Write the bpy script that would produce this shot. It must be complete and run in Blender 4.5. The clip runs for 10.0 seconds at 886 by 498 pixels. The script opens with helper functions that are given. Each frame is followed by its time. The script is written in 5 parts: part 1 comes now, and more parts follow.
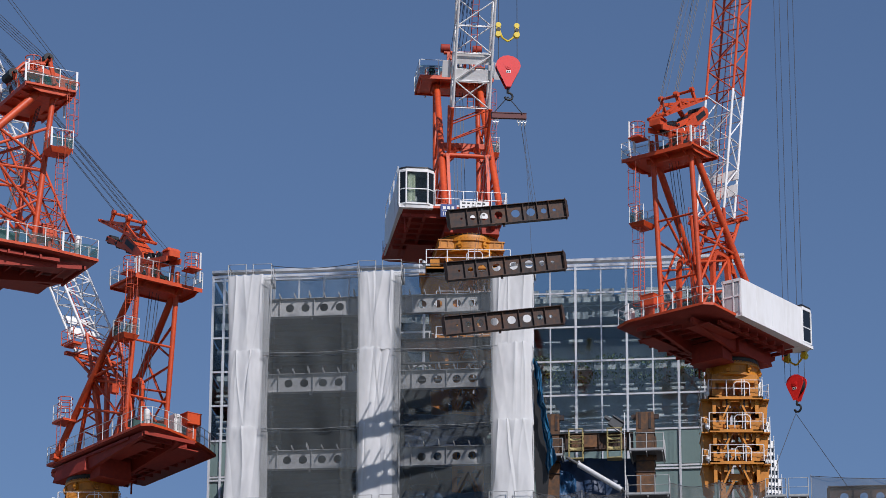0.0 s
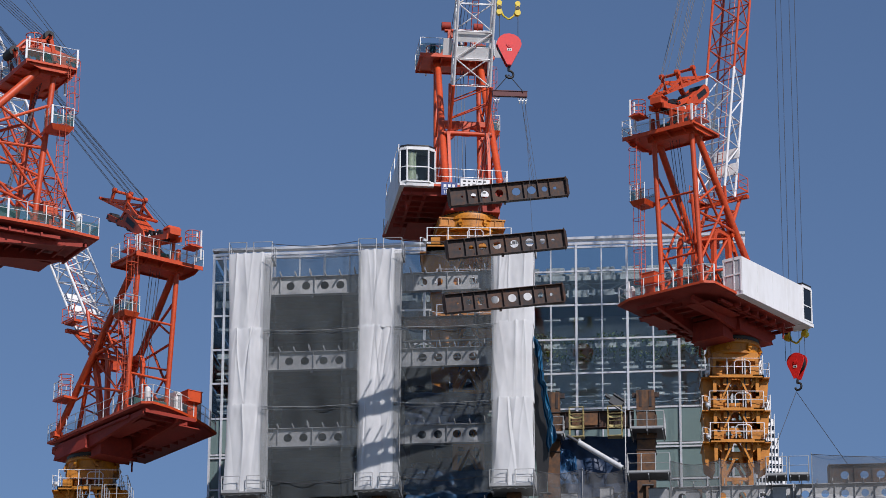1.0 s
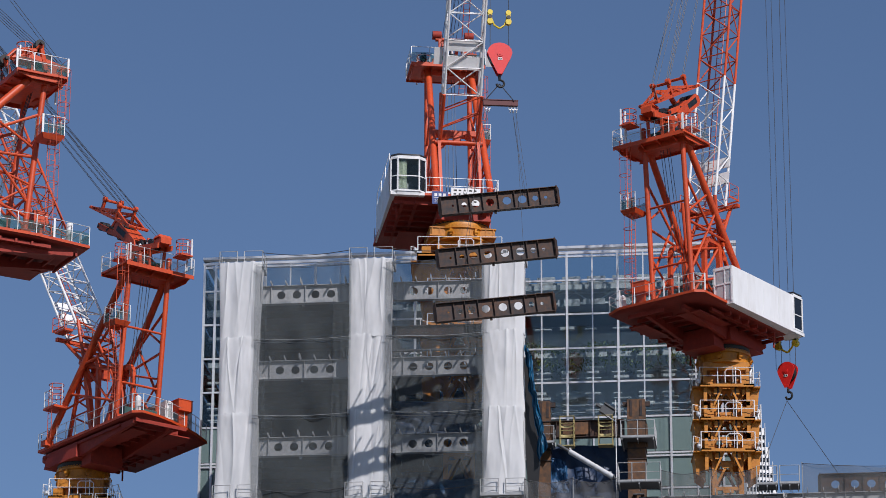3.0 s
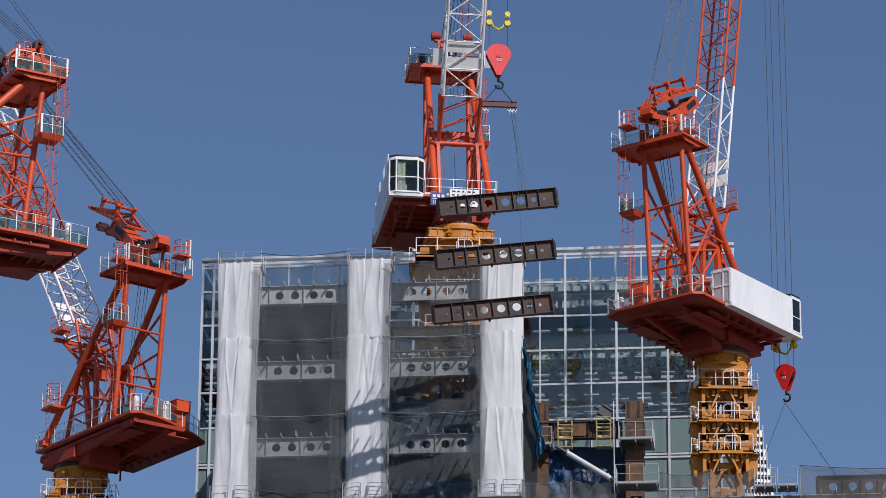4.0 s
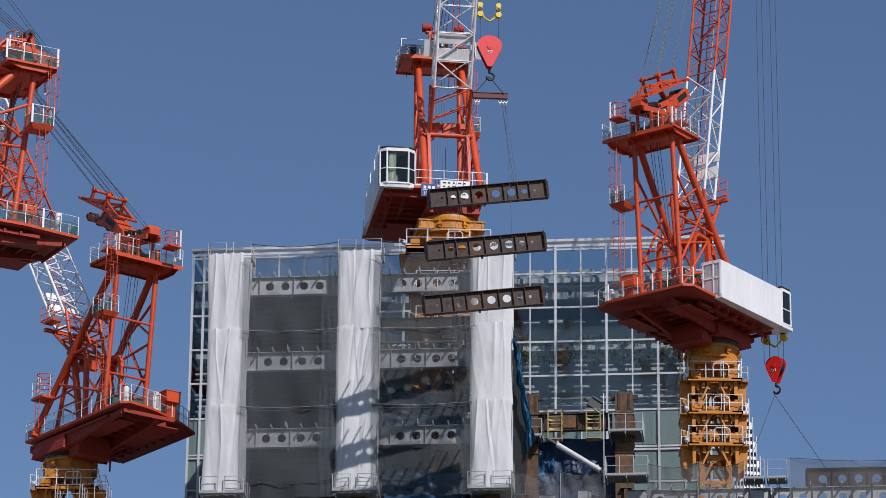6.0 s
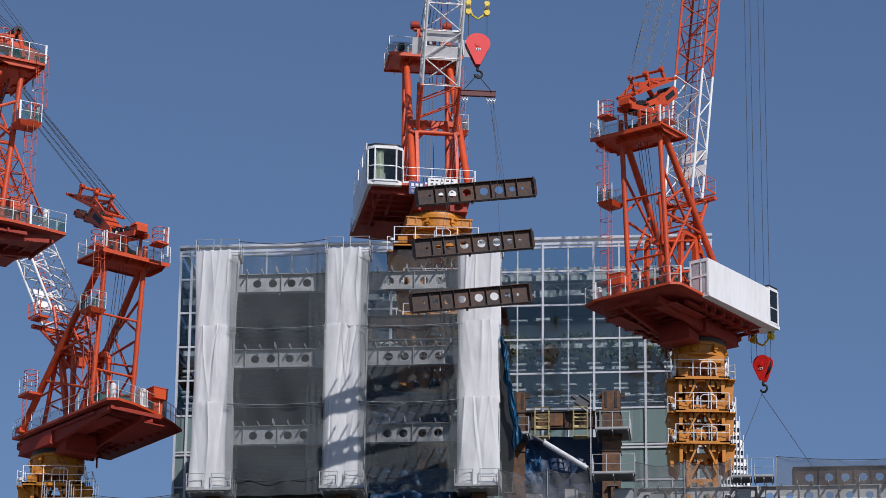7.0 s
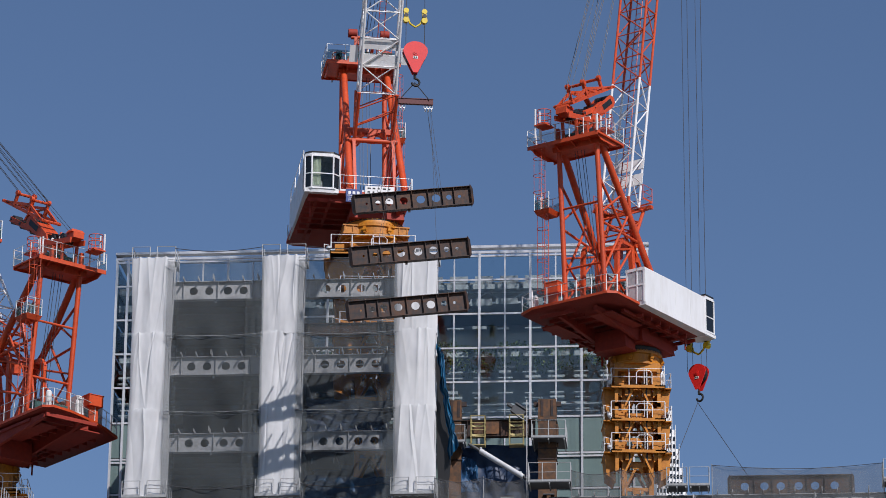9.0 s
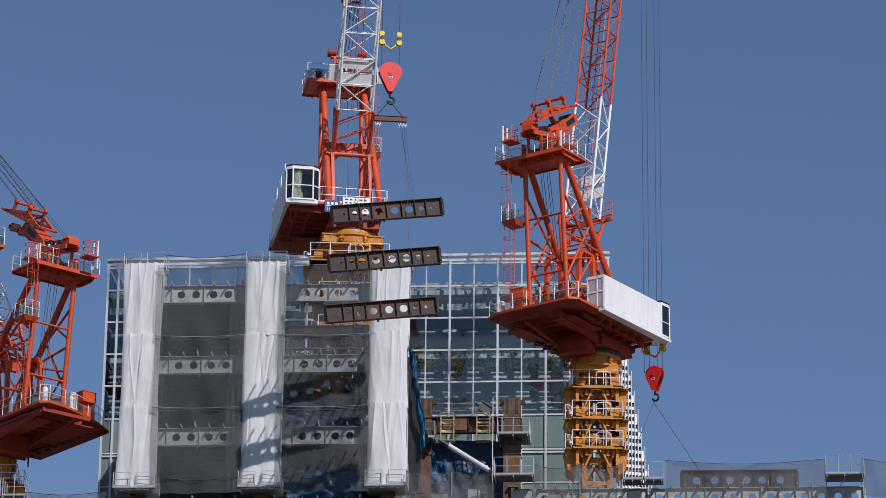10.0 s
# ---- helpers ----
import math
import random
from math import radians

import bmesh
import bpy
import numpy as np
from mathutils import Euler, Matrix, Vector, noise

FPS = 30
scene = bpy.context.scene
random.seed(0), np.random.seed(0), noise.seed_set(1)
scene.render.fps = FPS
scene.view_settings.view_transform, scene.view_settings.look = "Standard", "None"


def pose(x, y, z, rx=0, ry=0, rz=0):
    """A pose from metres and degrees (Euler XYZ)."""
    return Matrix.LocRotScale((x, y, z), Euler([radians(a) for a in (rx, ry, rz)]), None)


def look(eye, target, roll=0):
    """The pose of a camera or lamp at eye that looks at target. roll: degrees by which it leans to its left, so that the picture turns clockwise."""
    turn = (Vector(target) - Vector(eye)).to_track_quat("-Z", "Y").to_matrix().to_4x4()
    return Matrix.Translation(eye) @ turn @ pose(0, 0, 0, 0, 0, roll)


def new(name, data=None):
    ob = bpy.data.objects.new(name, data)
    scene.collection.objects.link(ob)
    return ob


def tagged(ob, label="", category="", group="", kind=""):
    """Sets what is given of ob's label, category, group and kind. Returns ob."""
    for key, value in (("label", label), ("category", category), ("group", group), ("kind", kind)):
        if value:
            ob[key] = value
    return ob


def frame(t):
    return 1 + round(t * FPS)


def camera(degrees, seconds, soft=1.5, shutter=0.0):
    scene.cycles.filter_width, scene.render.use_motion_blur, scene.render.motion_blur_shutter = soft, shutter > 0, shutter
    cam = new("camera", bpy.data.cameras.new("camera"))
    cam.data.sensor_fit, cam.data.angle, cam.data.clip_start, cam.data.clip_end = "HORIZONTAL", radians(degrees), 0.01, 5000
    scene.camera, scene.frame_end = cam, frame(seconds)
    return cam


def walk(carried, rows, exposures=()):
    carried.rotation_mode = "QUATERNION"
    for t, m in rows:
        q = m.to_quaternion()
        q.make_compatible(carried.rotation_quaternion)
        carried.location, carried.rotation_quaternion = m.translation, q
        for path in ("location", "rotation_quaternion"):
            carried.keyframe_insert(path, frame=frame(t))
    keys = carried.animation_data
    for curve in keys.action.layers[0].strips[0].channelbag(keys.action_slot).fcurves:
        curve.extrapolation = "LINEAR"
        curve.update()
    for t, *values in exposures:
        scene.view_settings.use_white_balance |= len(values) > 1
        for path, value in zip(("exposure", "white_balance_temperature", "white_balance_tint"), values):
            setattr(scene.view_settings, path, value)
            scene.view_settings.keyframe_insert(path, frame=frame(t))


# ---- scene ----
# camera: seconds, pan, tilt, roll in degrees, metres drawn back along the line of sight
cam = camera(14.0, 10.0, soft=0.8)
TURNS = (
    (0, -0.1919, 19.8342, 0.225, 0.00), (0.5, -0.1737, 19.5841, 0.164, 0.00), (1, -0.2019, 19.4847, 0.269, 0.00),
    (1.5, -0.1933, 19.4571, 0.208, 0.00), (2, -0.1057, 19.5338, 0.257, 0.00), (2.5, -0.0591, 19.5981, 0.194, 0.00),
    (4, -0.0198, 19.6471, 0.383, 0.00), (4.5, -0.0304, 19.5849, 0.404, 0.00), (5, 0.0, 19.5, 0.400, 0.00),
    (5.5, 0.0726, 19.5235, 0.442, 0.00), (7, 0.3523, 19.4759, 0.605, 0.00), (7.5, 0.6121, 19.5280, 0.599, 0.00),
    (8, 0.9104, 19.5814, 0.609, 0.00), (8.5, 1.1411, 19.6198, 0.467, 0.00), (9, 1.4168, 19.6137, 0.449, 0.00),
    (9.5, 1.6705, 19.6422, 0.641, 4.68), (10, 1.7902, 19.7348, 0.662, 15.31))


def view_row(t, pan, tilt, roll, back):
    p, h, h0 = radians(pan), radians(tilt), radians(19.5)
    eye = Vector((0, 0, 1.6)) - Vector((0, math.cos(h0), math.sin(h0))) * back
    way = Vector((math.sin(p) * math.cos(h), math.cos(p) * math.cos(h), math.sin(h)))
    return t, look(eye, eye + way * 200, roll)


# the stand is a raised deck about ten metres above the street
walk(cam, [view_row(*row) for row in TURNS], [(0, 0.06, 6150, 16), (10, 0.06, 6150, 16)])

# ---- sky, sun ----
SUN = Vector((0.58, -1.0, 1.05)).normalized()
world = bpy.data.worlds.new("sky")
scene.world = world
world.use_nodes = True
wt = world.node_tree
sky = wt.nodes.new("ShaderNodeTexSky")
sky.sky_type, sky.sun_disc = "NISHITA", False
sky.sun_elevation = math.asin(SUN.z)
sky.sun_rotation = math.atan2(SUN.x, SUN.y)
sky.air_density, sky.dust_density, sky.ozone_density = 1.0, 0.15, 4.0
wt.links.new(sky.outputs[0], wt.nodes["Background"].inputs[0])
wt.nodes["Background"].inputs[1].default_value = 0.072
sun_data = bpy.data.lights.new("sun", "SUN")
sun_data.energy, sun_data.angle, sun_data.color = 4.0, radians(0.53), (1.0, 0.95, 0.88)
sun_lamp = new("sun", sun_data)
sun_lamp.matrix_world = look(SUN * 300 + Vector((0, 200, 60)), (0, 200, 60))


# ---- materials ----
def material(name, base, rough=0.5, metal=0.0, dirt=None, amount=0.35, scale=0.8, grain=6.0, bump=0.0, alpha=1.0, vary=0.0, streak=1.0):
    """A painted or raw surface: base colour, dirt colour in stains of two sizes, fine relief."""
    m = bpy.data.materials.new(name)
    m.use_nodes = True
    nt = m.node_tree
    b = nt.nodes["Principled BSDF"]
    b.inputs["Roughness"].default_value, b.inputs["Metallic"].default_value = rough, metal
    tc = nt.nodes.new("ShaderNodeTexCoord")
    mp = nt.nodes.new("ShaderNodeMapping")
    mp.inputs["Scale"].default_value = (1, 1, streak)
    nt.links.new(tc.outputs["Object"], mp.inputs["Vector"])
    big, fine = nt.nodes.new("ShaderNodeTexNoise"), nt.nodes.new("ShaderNodeTexNoise")
    big.inputs["Scale"].default_value, big.inputs["Detail"].default_value = scale, 6
    fine.inputs["Scale"].default_value, fine.inputs["Detail"].default_value = grain, 4
    for n in (big, fine):
        nt.links.new(mp.outputs[0], n.inputs["Vector"])
    add = nt.nodes.new("ShaderNodeMath")
    add.operation = "MULTIPLY"
    nt.links.new(big.outputs[0], add.inputs[0])
    nt.links.new(fine.outputs[0], add.inputs[1])
    ramp = nt.nodes.new("ShaderNodeMapRange")
    ramp.inputs[1].default_value, ramp.inputs[2].default_value = 0.16, 0.42
    ramp.inputs[3].default_value, ramp.inputs[4].default_value = 0.0, amount
    nt.links.new(add.outputs[0], ramp.inputs[0])
    mix = nt.nodes.new("ShaderNodeMix")
    mix.data_type = "RGBA"
    mix.inputs[6].default_value = (*base, 1)
    mix.inputs[7].default_value = (*(dirt or [c * 0.55 for c in base]), 1)
    nt.links.new(ramp.outputs[0], mix.inputs[0])
    col = mix.outputs[2]
    if vary:
        info = nt.nodes.new("ShaderNodeObjectInfo")
        hsv = nt.nodes.new("ShaderNodeHueSaturation")
        rr = nt.nodes.new("ShaderNodeMapRange")
        rr.inputs[3].default_value, rr.inputs[4].default_value = 1 - vary, 1 + vary
        nt.links.new(info.outputs["Random"], rr.inputs[0])
        nt.links.new(rr.outputs[0], hsv.inputs["Value"])
        nt.links.new(col, hsv.inputs["Color"])
        col = hsv.outputs[0]
    nt.links.new(col, b.inputs["Base Color"])
    b.inputs["Alpha"].default_value = alpha
    if bump:
        bp = nt.nodes.new("ShaderNodeBump")
        bp.inputs["Strength"].default_value, bp.inputs["Distance"].default_value = bump, 0.03
        nt.links.new(fine.outputs[0], bp.inputs["Height"])
        nt.links.new(bp.outputs[0], b.inputs["Normal"])
    return m


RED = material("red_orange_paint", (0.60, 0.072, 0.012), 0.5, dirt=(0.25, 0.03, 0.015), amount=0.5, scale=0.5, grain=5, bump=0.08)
# crane red made darker: the shade under the decks is in this base
SHADED_RED = material("shaded_red_paint", (0.32, 0.028, 0.011), 0.72, dirt=(0.13, 0.014, 0.01), amount=0.55, scale=0.4, grain=4)
HOOKRED = material("signal_red_paint", (0.72, 0.025, 0.02), 0.35, dirt=(0.4, 0.02, 0.02), amount=0.3)
WHITE = material("white_paint", (0.78, 0.78, 0.77), 0.4, dirt=(0.5, 0.47, 0.42), amount=0.35, scale=0.35, grain=3, streak=0.25)
RAIL = material("galvanised_rail", (0.62, 0.63, 0.63), 0.42, 0.25, dirt=(0.35, 0.34, 0.32), amount=0.4, scale=2)
GALV = material("weathered_galvanised_pipe", (0.36, 0.37, 0.37), 0.5, 0.3, dirt=(0.2, 0.19, 0.17), amount=0.5, scale=2)
YELLOW = material("yellow_ochre_paint", (0.56, 0.205, 0.004), 0.5, dirt=(0.2, 0.07, 0.008), amount=0.65, scale=0.8, grain=5, bump=0.08)
LEMON = material("lemon_yellow_paint", (0.75, 0.55, 0.02), 0.4, dirt=(0.3, 0.22, 0.02))
BLACK = material("black_rubber_steel", (0.012, 0.012, 0.013), 0.5)
DARKGLASS = material("dark_window_glass", (0.012, 0.015, 0.018), 0.06)
RUST = material("rusted_steel", (0.024, 0.021, 0.022), 0.6, 0.2, dirt=(0.11, 0.042, 0.013), amount=0.75, scale=0.5, grain=4, bump=0.2, vary=0.15)
RUSTY = material("rust_brown_column", (0.055, 0.034, 0.022), 0.75, dirt=(0.19, 0.08, 0.025), amount=0.85, scale=0.7, grain=4, bump=0.2)
PRIMER = material("grey_primer_steel", (0.44, 0.45, 0.455), 0.6, dirt=(0.2, 0.2, 0.2), amount=0.5, scale=0.7, bump=0.08)
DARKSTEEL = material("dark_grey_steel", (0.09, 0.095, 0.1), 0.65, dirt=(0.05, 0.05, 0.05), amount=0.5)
SLAB = material("metal_deck_underside", (0.16, 0.17, 0.17), 0.7, dirt=(0.1, 0.1, 0.1), amount=0.5, scale=0.3)
CONC = material("concrete", (0.3, 0.3, 0.29), 0.85, dirt=(0.2, 0.19, 0.18), amount=0.5, scale=0.2, bump=0.1)
ASPHALT = material("asphalt", (0.05, 0.05, 0.052), 0.9, dirt=(0.035, 0.035, 0.035), scale=0.05, grain=2, bump=0.2)
ROPE = material("steel_rope", (0.06, 0.06, 0.065), 0.55, 0.4)
TEAL = material("teal_mesh_screen", (0.012, 0.085, 0.08), 0.8, alpha=0.55)
FAINT = material("thin_green_mesh", (0.03, 0.09, 0.08), 0.8, alpha=0.22)
TARPBLUE = material("mid_blue_tarpaulin", (0.008, 0.065, 0.16), 0.55, dirt=(0.005, 0.03, 0.08), amount=0.7, scale=0.8, bump=0.1)
# blue tarpaulin in deep shade: the shade is put into the colour
SHADED_BLUE = material("shaded_blue_tarpaulin", (0.006, 0.03, 0.085), 0.55, dirt=(0.004, 0.015, 0.04), amount=0.7, scale=0.8, bump=0.1)
BLUE = material("blue_tarpaulin", (0.008, 0.115, 0.22), 0.5, dirt=(0.008, 0.06, 0.16), amount=0.6, scale=0.8, bump=0.1)
ALU = material("aluminium_mullion", (0.66, 0.67, 0.68), 0.35, 0.35, dirt=(0.45, 0.46, 0.47), amount=0.3)
SPANDREL = material("green_grey_spandrel", (0.15, 0.21, 0.20), 0.22, dirt=(0.11, 0.16, 0.155), amount=0.4, scale=0.2, vary=0.06)
GREENLEAF = material("foliage", (0.06, 0.10, 0.025), 0.6, dirt=(0.16, 0.17, 0.02), amount=0.9, scale=1.2, grain=3)
GOLD = material("gold_passivated_scaffold", (0.42, 0.34, 0.14), 0.45, 0.3, dirt=(0.2, 0.15, 0.08))
SIGN_BLUE = material("blue_sign", (0.03, 0.06, 0.22), 0.4)
TOWER = material("white_tile_facade", (0.78, 0.78, 0.77), 0.5, dirt=(0.62, 0.62, 0.6), amount=0.4, scale=0.1)
CURTAIN = material("pale_curtain", (0.62, 0.66, 0.55), 0.8)
INTERIOR = material("interior_grey", (0.46, 0.48, 0.49), 0.7, dirt=(0.12, 0.12, 0.13), amount=0.5, scale=0.3)


def sheet_material(name, base, through_light, cover, weave=0.0):
    """Thin cloth or netting: diffuse mixed with translucent, and gaps between the threads."""
    m = bpy.data.materials.new(name)
    m.use_nodes = True
    nt = m.node_tree
    nt.nodes.remove(nt.nodes["Principled BSDF"])
    out = nt.nodes["Material Output"]
    d, t, clear = (nt.nodes.new("ShaderNodeBsdf" + k) for k in ("Diffuse", "Translucent", "Transparent"))
    tc, n = nt.nodes.new("ShaderNodeTexCoord"), nt.nodes.new("ShaderNodeTexNoise")
    n.inputs["Scale"].default_value, n.inputs["Detail"].default_value = 0.6, 6
    nt.links.new(tc.outputs["Object"], n.inputs["Vector"])
    mix = nt.nodes.new("ShaderNodeMix")
    mix.data_type = "RGBA"
    mix.inputs[6].default_value = (*base, 1)
    mix.inputs[7].default_value = (*[c * 0.78 for c in base], 1)
    nt.links.new(n.outputs[0], mix.inputs[0])
    for s in (d, t):
        nt.links.new(mix.outputs[2], s.inputs["Color"])
    a, b = nt.nodes.new("ShaderNodeMixShader"), nt.nodes.new("ShaderNodeMixShader")
    a.inputs[0].default_value = through_light
    nt.links.new(d.outputs[0], a.inputs[1])
    nt.links.new(t.outputs[0], a.inputs[2])
    b.inputs[0].default_value = cover
    if weave:
        w = nt.nodes.new("ShaderNodeMapRange")
        w.inputs[3].default_value, w.inputs[4].default_value = cover - weave, cover + weave
        n2 = nt.nodes.new("ShaderNodeTexNoise")
        n2.inputs["Scale"].default_value, n2.inputs["Detail"].default_value = 0.35, 5
        nt.links.new(tc.outputs["Object"], n2.inputs["Vector"])
        nt.links.new(n2.outputs[0], w.inputs[0])
        nt.links.new(w.outputs[0], b.inputs[0])
    nt.links.new(clear.outputs[0], b.inputs[1])
    nt.links.new(a.outputs[0], b.inputs[2])
    nt.links.new(b.outputs[0], out.inputs["Surface"])
    return m


CLOTH = sheet_material("white_sheeting", (0.88, 0.89, 0.89), 0.25, 0.97)
NET = sheet_material("grey_safety_net", (0.19, 0.215, 0.225), 0.3, 0.36, 0.14)
THINNET = sheet_material("thin_grey_net", (0.21, 0.235, 0.245), 0.3, 0.17, 0.08)
FINENET = sheet_material("fine_grey_net", (0.19, 0.195, 0.195), 0.3, 0.46, 0.16)


def pane_material(name, tint, ior):
    m = bpy.data.materials.new(name)
    m.use_nodes = True
    nt = m.node_tree
    nt.nodes.remove(nt.nodes["Principled BSDF"])
    out = nt.nodes["Material Output"]
    g, t, mx, fr = (nt.nodes.new("ShaderNode" + k) for k in ("BsdfGlossy", "BsdfTransparent", "MixShader", "Fresnel"))
    g.inputs["Roughness"].default_value = 0.03
    g.inputs["Color"].default_value = (0.66, 0.72, 0.71, 1)
    t.inputs["Color"].default_value = (*tint, 1)
    fr.inputs["IOR"].default_value = ior
    nt.links.new(fr.outputs[0], mx.inputs[0])
    nt.links.new(t.outputs[0], mx.inputs[1])
    nt.links.new(g.outputs[0], mx.inputs[2])
    nt.links.new(mx.outputs[0], out.inputs["Surface"])
    return m


GLASS = pane_material("facade_glass", (0.80, 0.85, 0.86), 1.75)
CABGLASS = pane_material("cab_glass", (0.8, 0.84, 0.83), 1.4)


# ---- mesh tools ----
class Shape:
    """Gathers boxes, tubes, prisms and sheets into one mesh."""

    def __init__(self):
        self.v, self.f = [], []

    def put(self, verts, faces):
        k = len(self.v)
        self.v += [tuple(p) for p in verts]
        self.f += [tuple(i + k for i in q) for q in faces]
        return self

    def tube(self, p, q, r, n=8, r2=None):
        p, q = Vector(p), Vector(q)
        d = (q - p).normalized()
        a = d.orthogonal().normalized()
        b = d.cross(a)
        r2 = r if r2 is None else r2
        ring = [(math.cos(2 * math.pi * i / n), math.sin(2 * math.pi * i / n)) for i in range(n)]
        vs = [p + (a * c + b * s) * r for c, s in ring] + [q + (a * c + b * s) * r2 for c, s in ring]
        fs = [(i, (i + 1) % n, n + (i + 1) % n, n + i) for i in range(n)]
        return self.put(vs, fs + [tuple(range(n - 1, -1, -1)), tuple(range(n, 2 * n))])

    def path(self, points, r, n=6):
        """One connected tube along the points."""
        pts = [Vector(p) for p in points]
        vs, fs, a = [], [], None
        for i, p in enumerate(pts):
            d = (pts[min(i + 1, len(pts) - 1)] - pts[max(i - 1, 0)]).normalized()
            a = d.orthogonal() if a is None else a - d * a.dot(d)
            a = a.normalized() if a.length > 1e-5 else d.orthogonal().normalized()
            b = d.cross(a)
            vs += [p + (a * math.cos(2 * math.pi * k / n) + b * math.sin(2 * math.pi * k / n)) * r for k in range(n)]
        for i in range(len(pts) - 1):
            fs += [(i * n + k, i * n + (k + 1) % n, (i + 1) * n + (k + 1) % n, (i + 1) * n + k) for k in range(n)]
        return self.put(vs, fs + [tuple(range(n - 1, -1, -1)), tuple((len(pts) - 1) * n + k for k in range(n))])

    def ring(self, c, r, t, n=12, axis="z", part=1.0):
        k = int(n * part)
        pts = []
        for i in range(k + 1):
            a = 2 * math.pi * i / n
            u, w = r * math.cos(a), r * math.sin(a)
            pts.append(Vector(c) + Vector({"z": (u, w, 0), "x": (0, u, w), "y": (u, 0, w)}[axis]))
        return self.path(pts, t, 5)

    def box(self, lo, hi, m=None):
        vs = [Vector((x, y, z)) for x in (lo[0], hi[0]) for y in (lo[1], hi[1]) for z in (lo[2], hi[2])]
        if m is not None:
            vs = [m @ p for p in vs]
        return self.put(vs, [(0, 1, 3, 2), (4, 6, 7, 5), (0, 4, 5, 1), (2, 3, 7, 6), (0, 2, 6, 4), (1, 5, 7, 3)])

    def bar(self, p, q, w, h, up=(0, 0, 1)):
        """A rectangular bar from p to q, w wide and h high."""
        p, q = Vector(p), Vector(q)
        d = (q - p).normalized()
        s = d.cross(Vector(up))
        s = s.normalized() if s.length > 1e-4 else d.orthogonal().normalized()
        t = s.cross(d)
        vs = [e + s * a * w / 2 + t * b * h / 2 for e in (p, q) for a, b in ((-1, -1), (1, -1), (1, 1), (-1, 1))]
        return self.put(vs, [(0, 3, 2, 1), (4, 5, 6, 7), (0, 1, 5, 4), (1, 2, 6, 5), (2, 3, 7, 6), (3, 0, 4, 7)])

    def prism(self, poly, z0, z1, inset=0.0):
        """A flat polygon drawn up from z0 to z1; inset shrinks its lower face."""
        n = len(poly)
        cx, cy = sum(p[0] for p in poly) / n, sum(p[1] for p in poly) / n
        low = [(cx + (x - cx) * (1 - inset), cy + (y - cy) * (1 - inset), z0) for x, y in poly]
        vs = low + [(x, y, z1) for x, y in poly]
        return self.put(vs, [tuple(range(n - 1, -1, -1)), tuple(range(n, 2 * n))] + [(i, (i + 1) % n, n + (i + 1) % n, n + i) for i in range(n)])

    def lathe(self, profile, c=(0, 0, 0), n=32):
        vs = [(c[0] + r * math.cos(2 * math.pi * i / n), c[1] + r * math.sin(2 * math.pi * i / n), c[2] + z) for r, z in profile for i in range(n)]
        fs = [(k * n + i, k * n + (i + 1) % n, (k + 1) * n + (i + 1) % n, (k + 1) * n + i) for k in range(len(profile) - 1) for i in range(n)]
        return self.put(vs, fs + [tuple(range(n - 1, -1, -1)), tuple((len(profile) - 1) * n + i for i in range(n))])

    def grid(self, fn, nu, nv):
        vs = [fn(i / nu, j / nv) for j in range(nv + 1) for i in range(nu + 1)]
        w = nu + 1
        return self.put(vs, [(j * w + i, j * w + i + 1, (j + 1) * w + i + 1, (j + 1) * w + i) for j in range(nv) for i in range(nu)])

    def mesh(self, name, mat, smooth=False):
        me = bpy.data.meshes.new(name)
        me.from_pydata(self.v, [], self.f)
        me.materials.append(mat)
        bm = bmesh.new()
        bm.from_mesh(me)
        bmesh.ops.recalc_face_normals(bm, faces=bm.faces)
        bm.to_mesh(me)
        bm.free()
        if smooth:
            me.shade_smooth()
        else:
            me.shade_smooth()
            me.set_sharp_from_angle(angle=radians(40))
        return me


def part(name, shape, mat, parent, label=""):
    ob = new(name, shape.mesh(name, mat))
    ob.parent = parent
    return tagged(ob, label)


def thing(name, m, label, category, group="", kind=""):
    ob = new(name)
    ob.empty_display_size = 0.5
    ob.matrix_world = m
    return tagged(ob, label, category, group, kind)


def solid(name, shape, mat, label, category, kind="", group="", m=None):
    ob = new(name, shape.mesh(name, mat))
    if m is not None:
        ob.matrix_world = m
    return tagged(ob, label, category, group, kind)


# ---- ground and large structure ----
GROUND, POD = -8.0, 60.9
solid("ground", Shape().grid(lambda a, b: (-3000 + 6000 * a, -2500 + 6500 * b, GROUND), 12, 12), ASPHALT, "dark grey asphalt ground between the buildings", "ground", "structure")


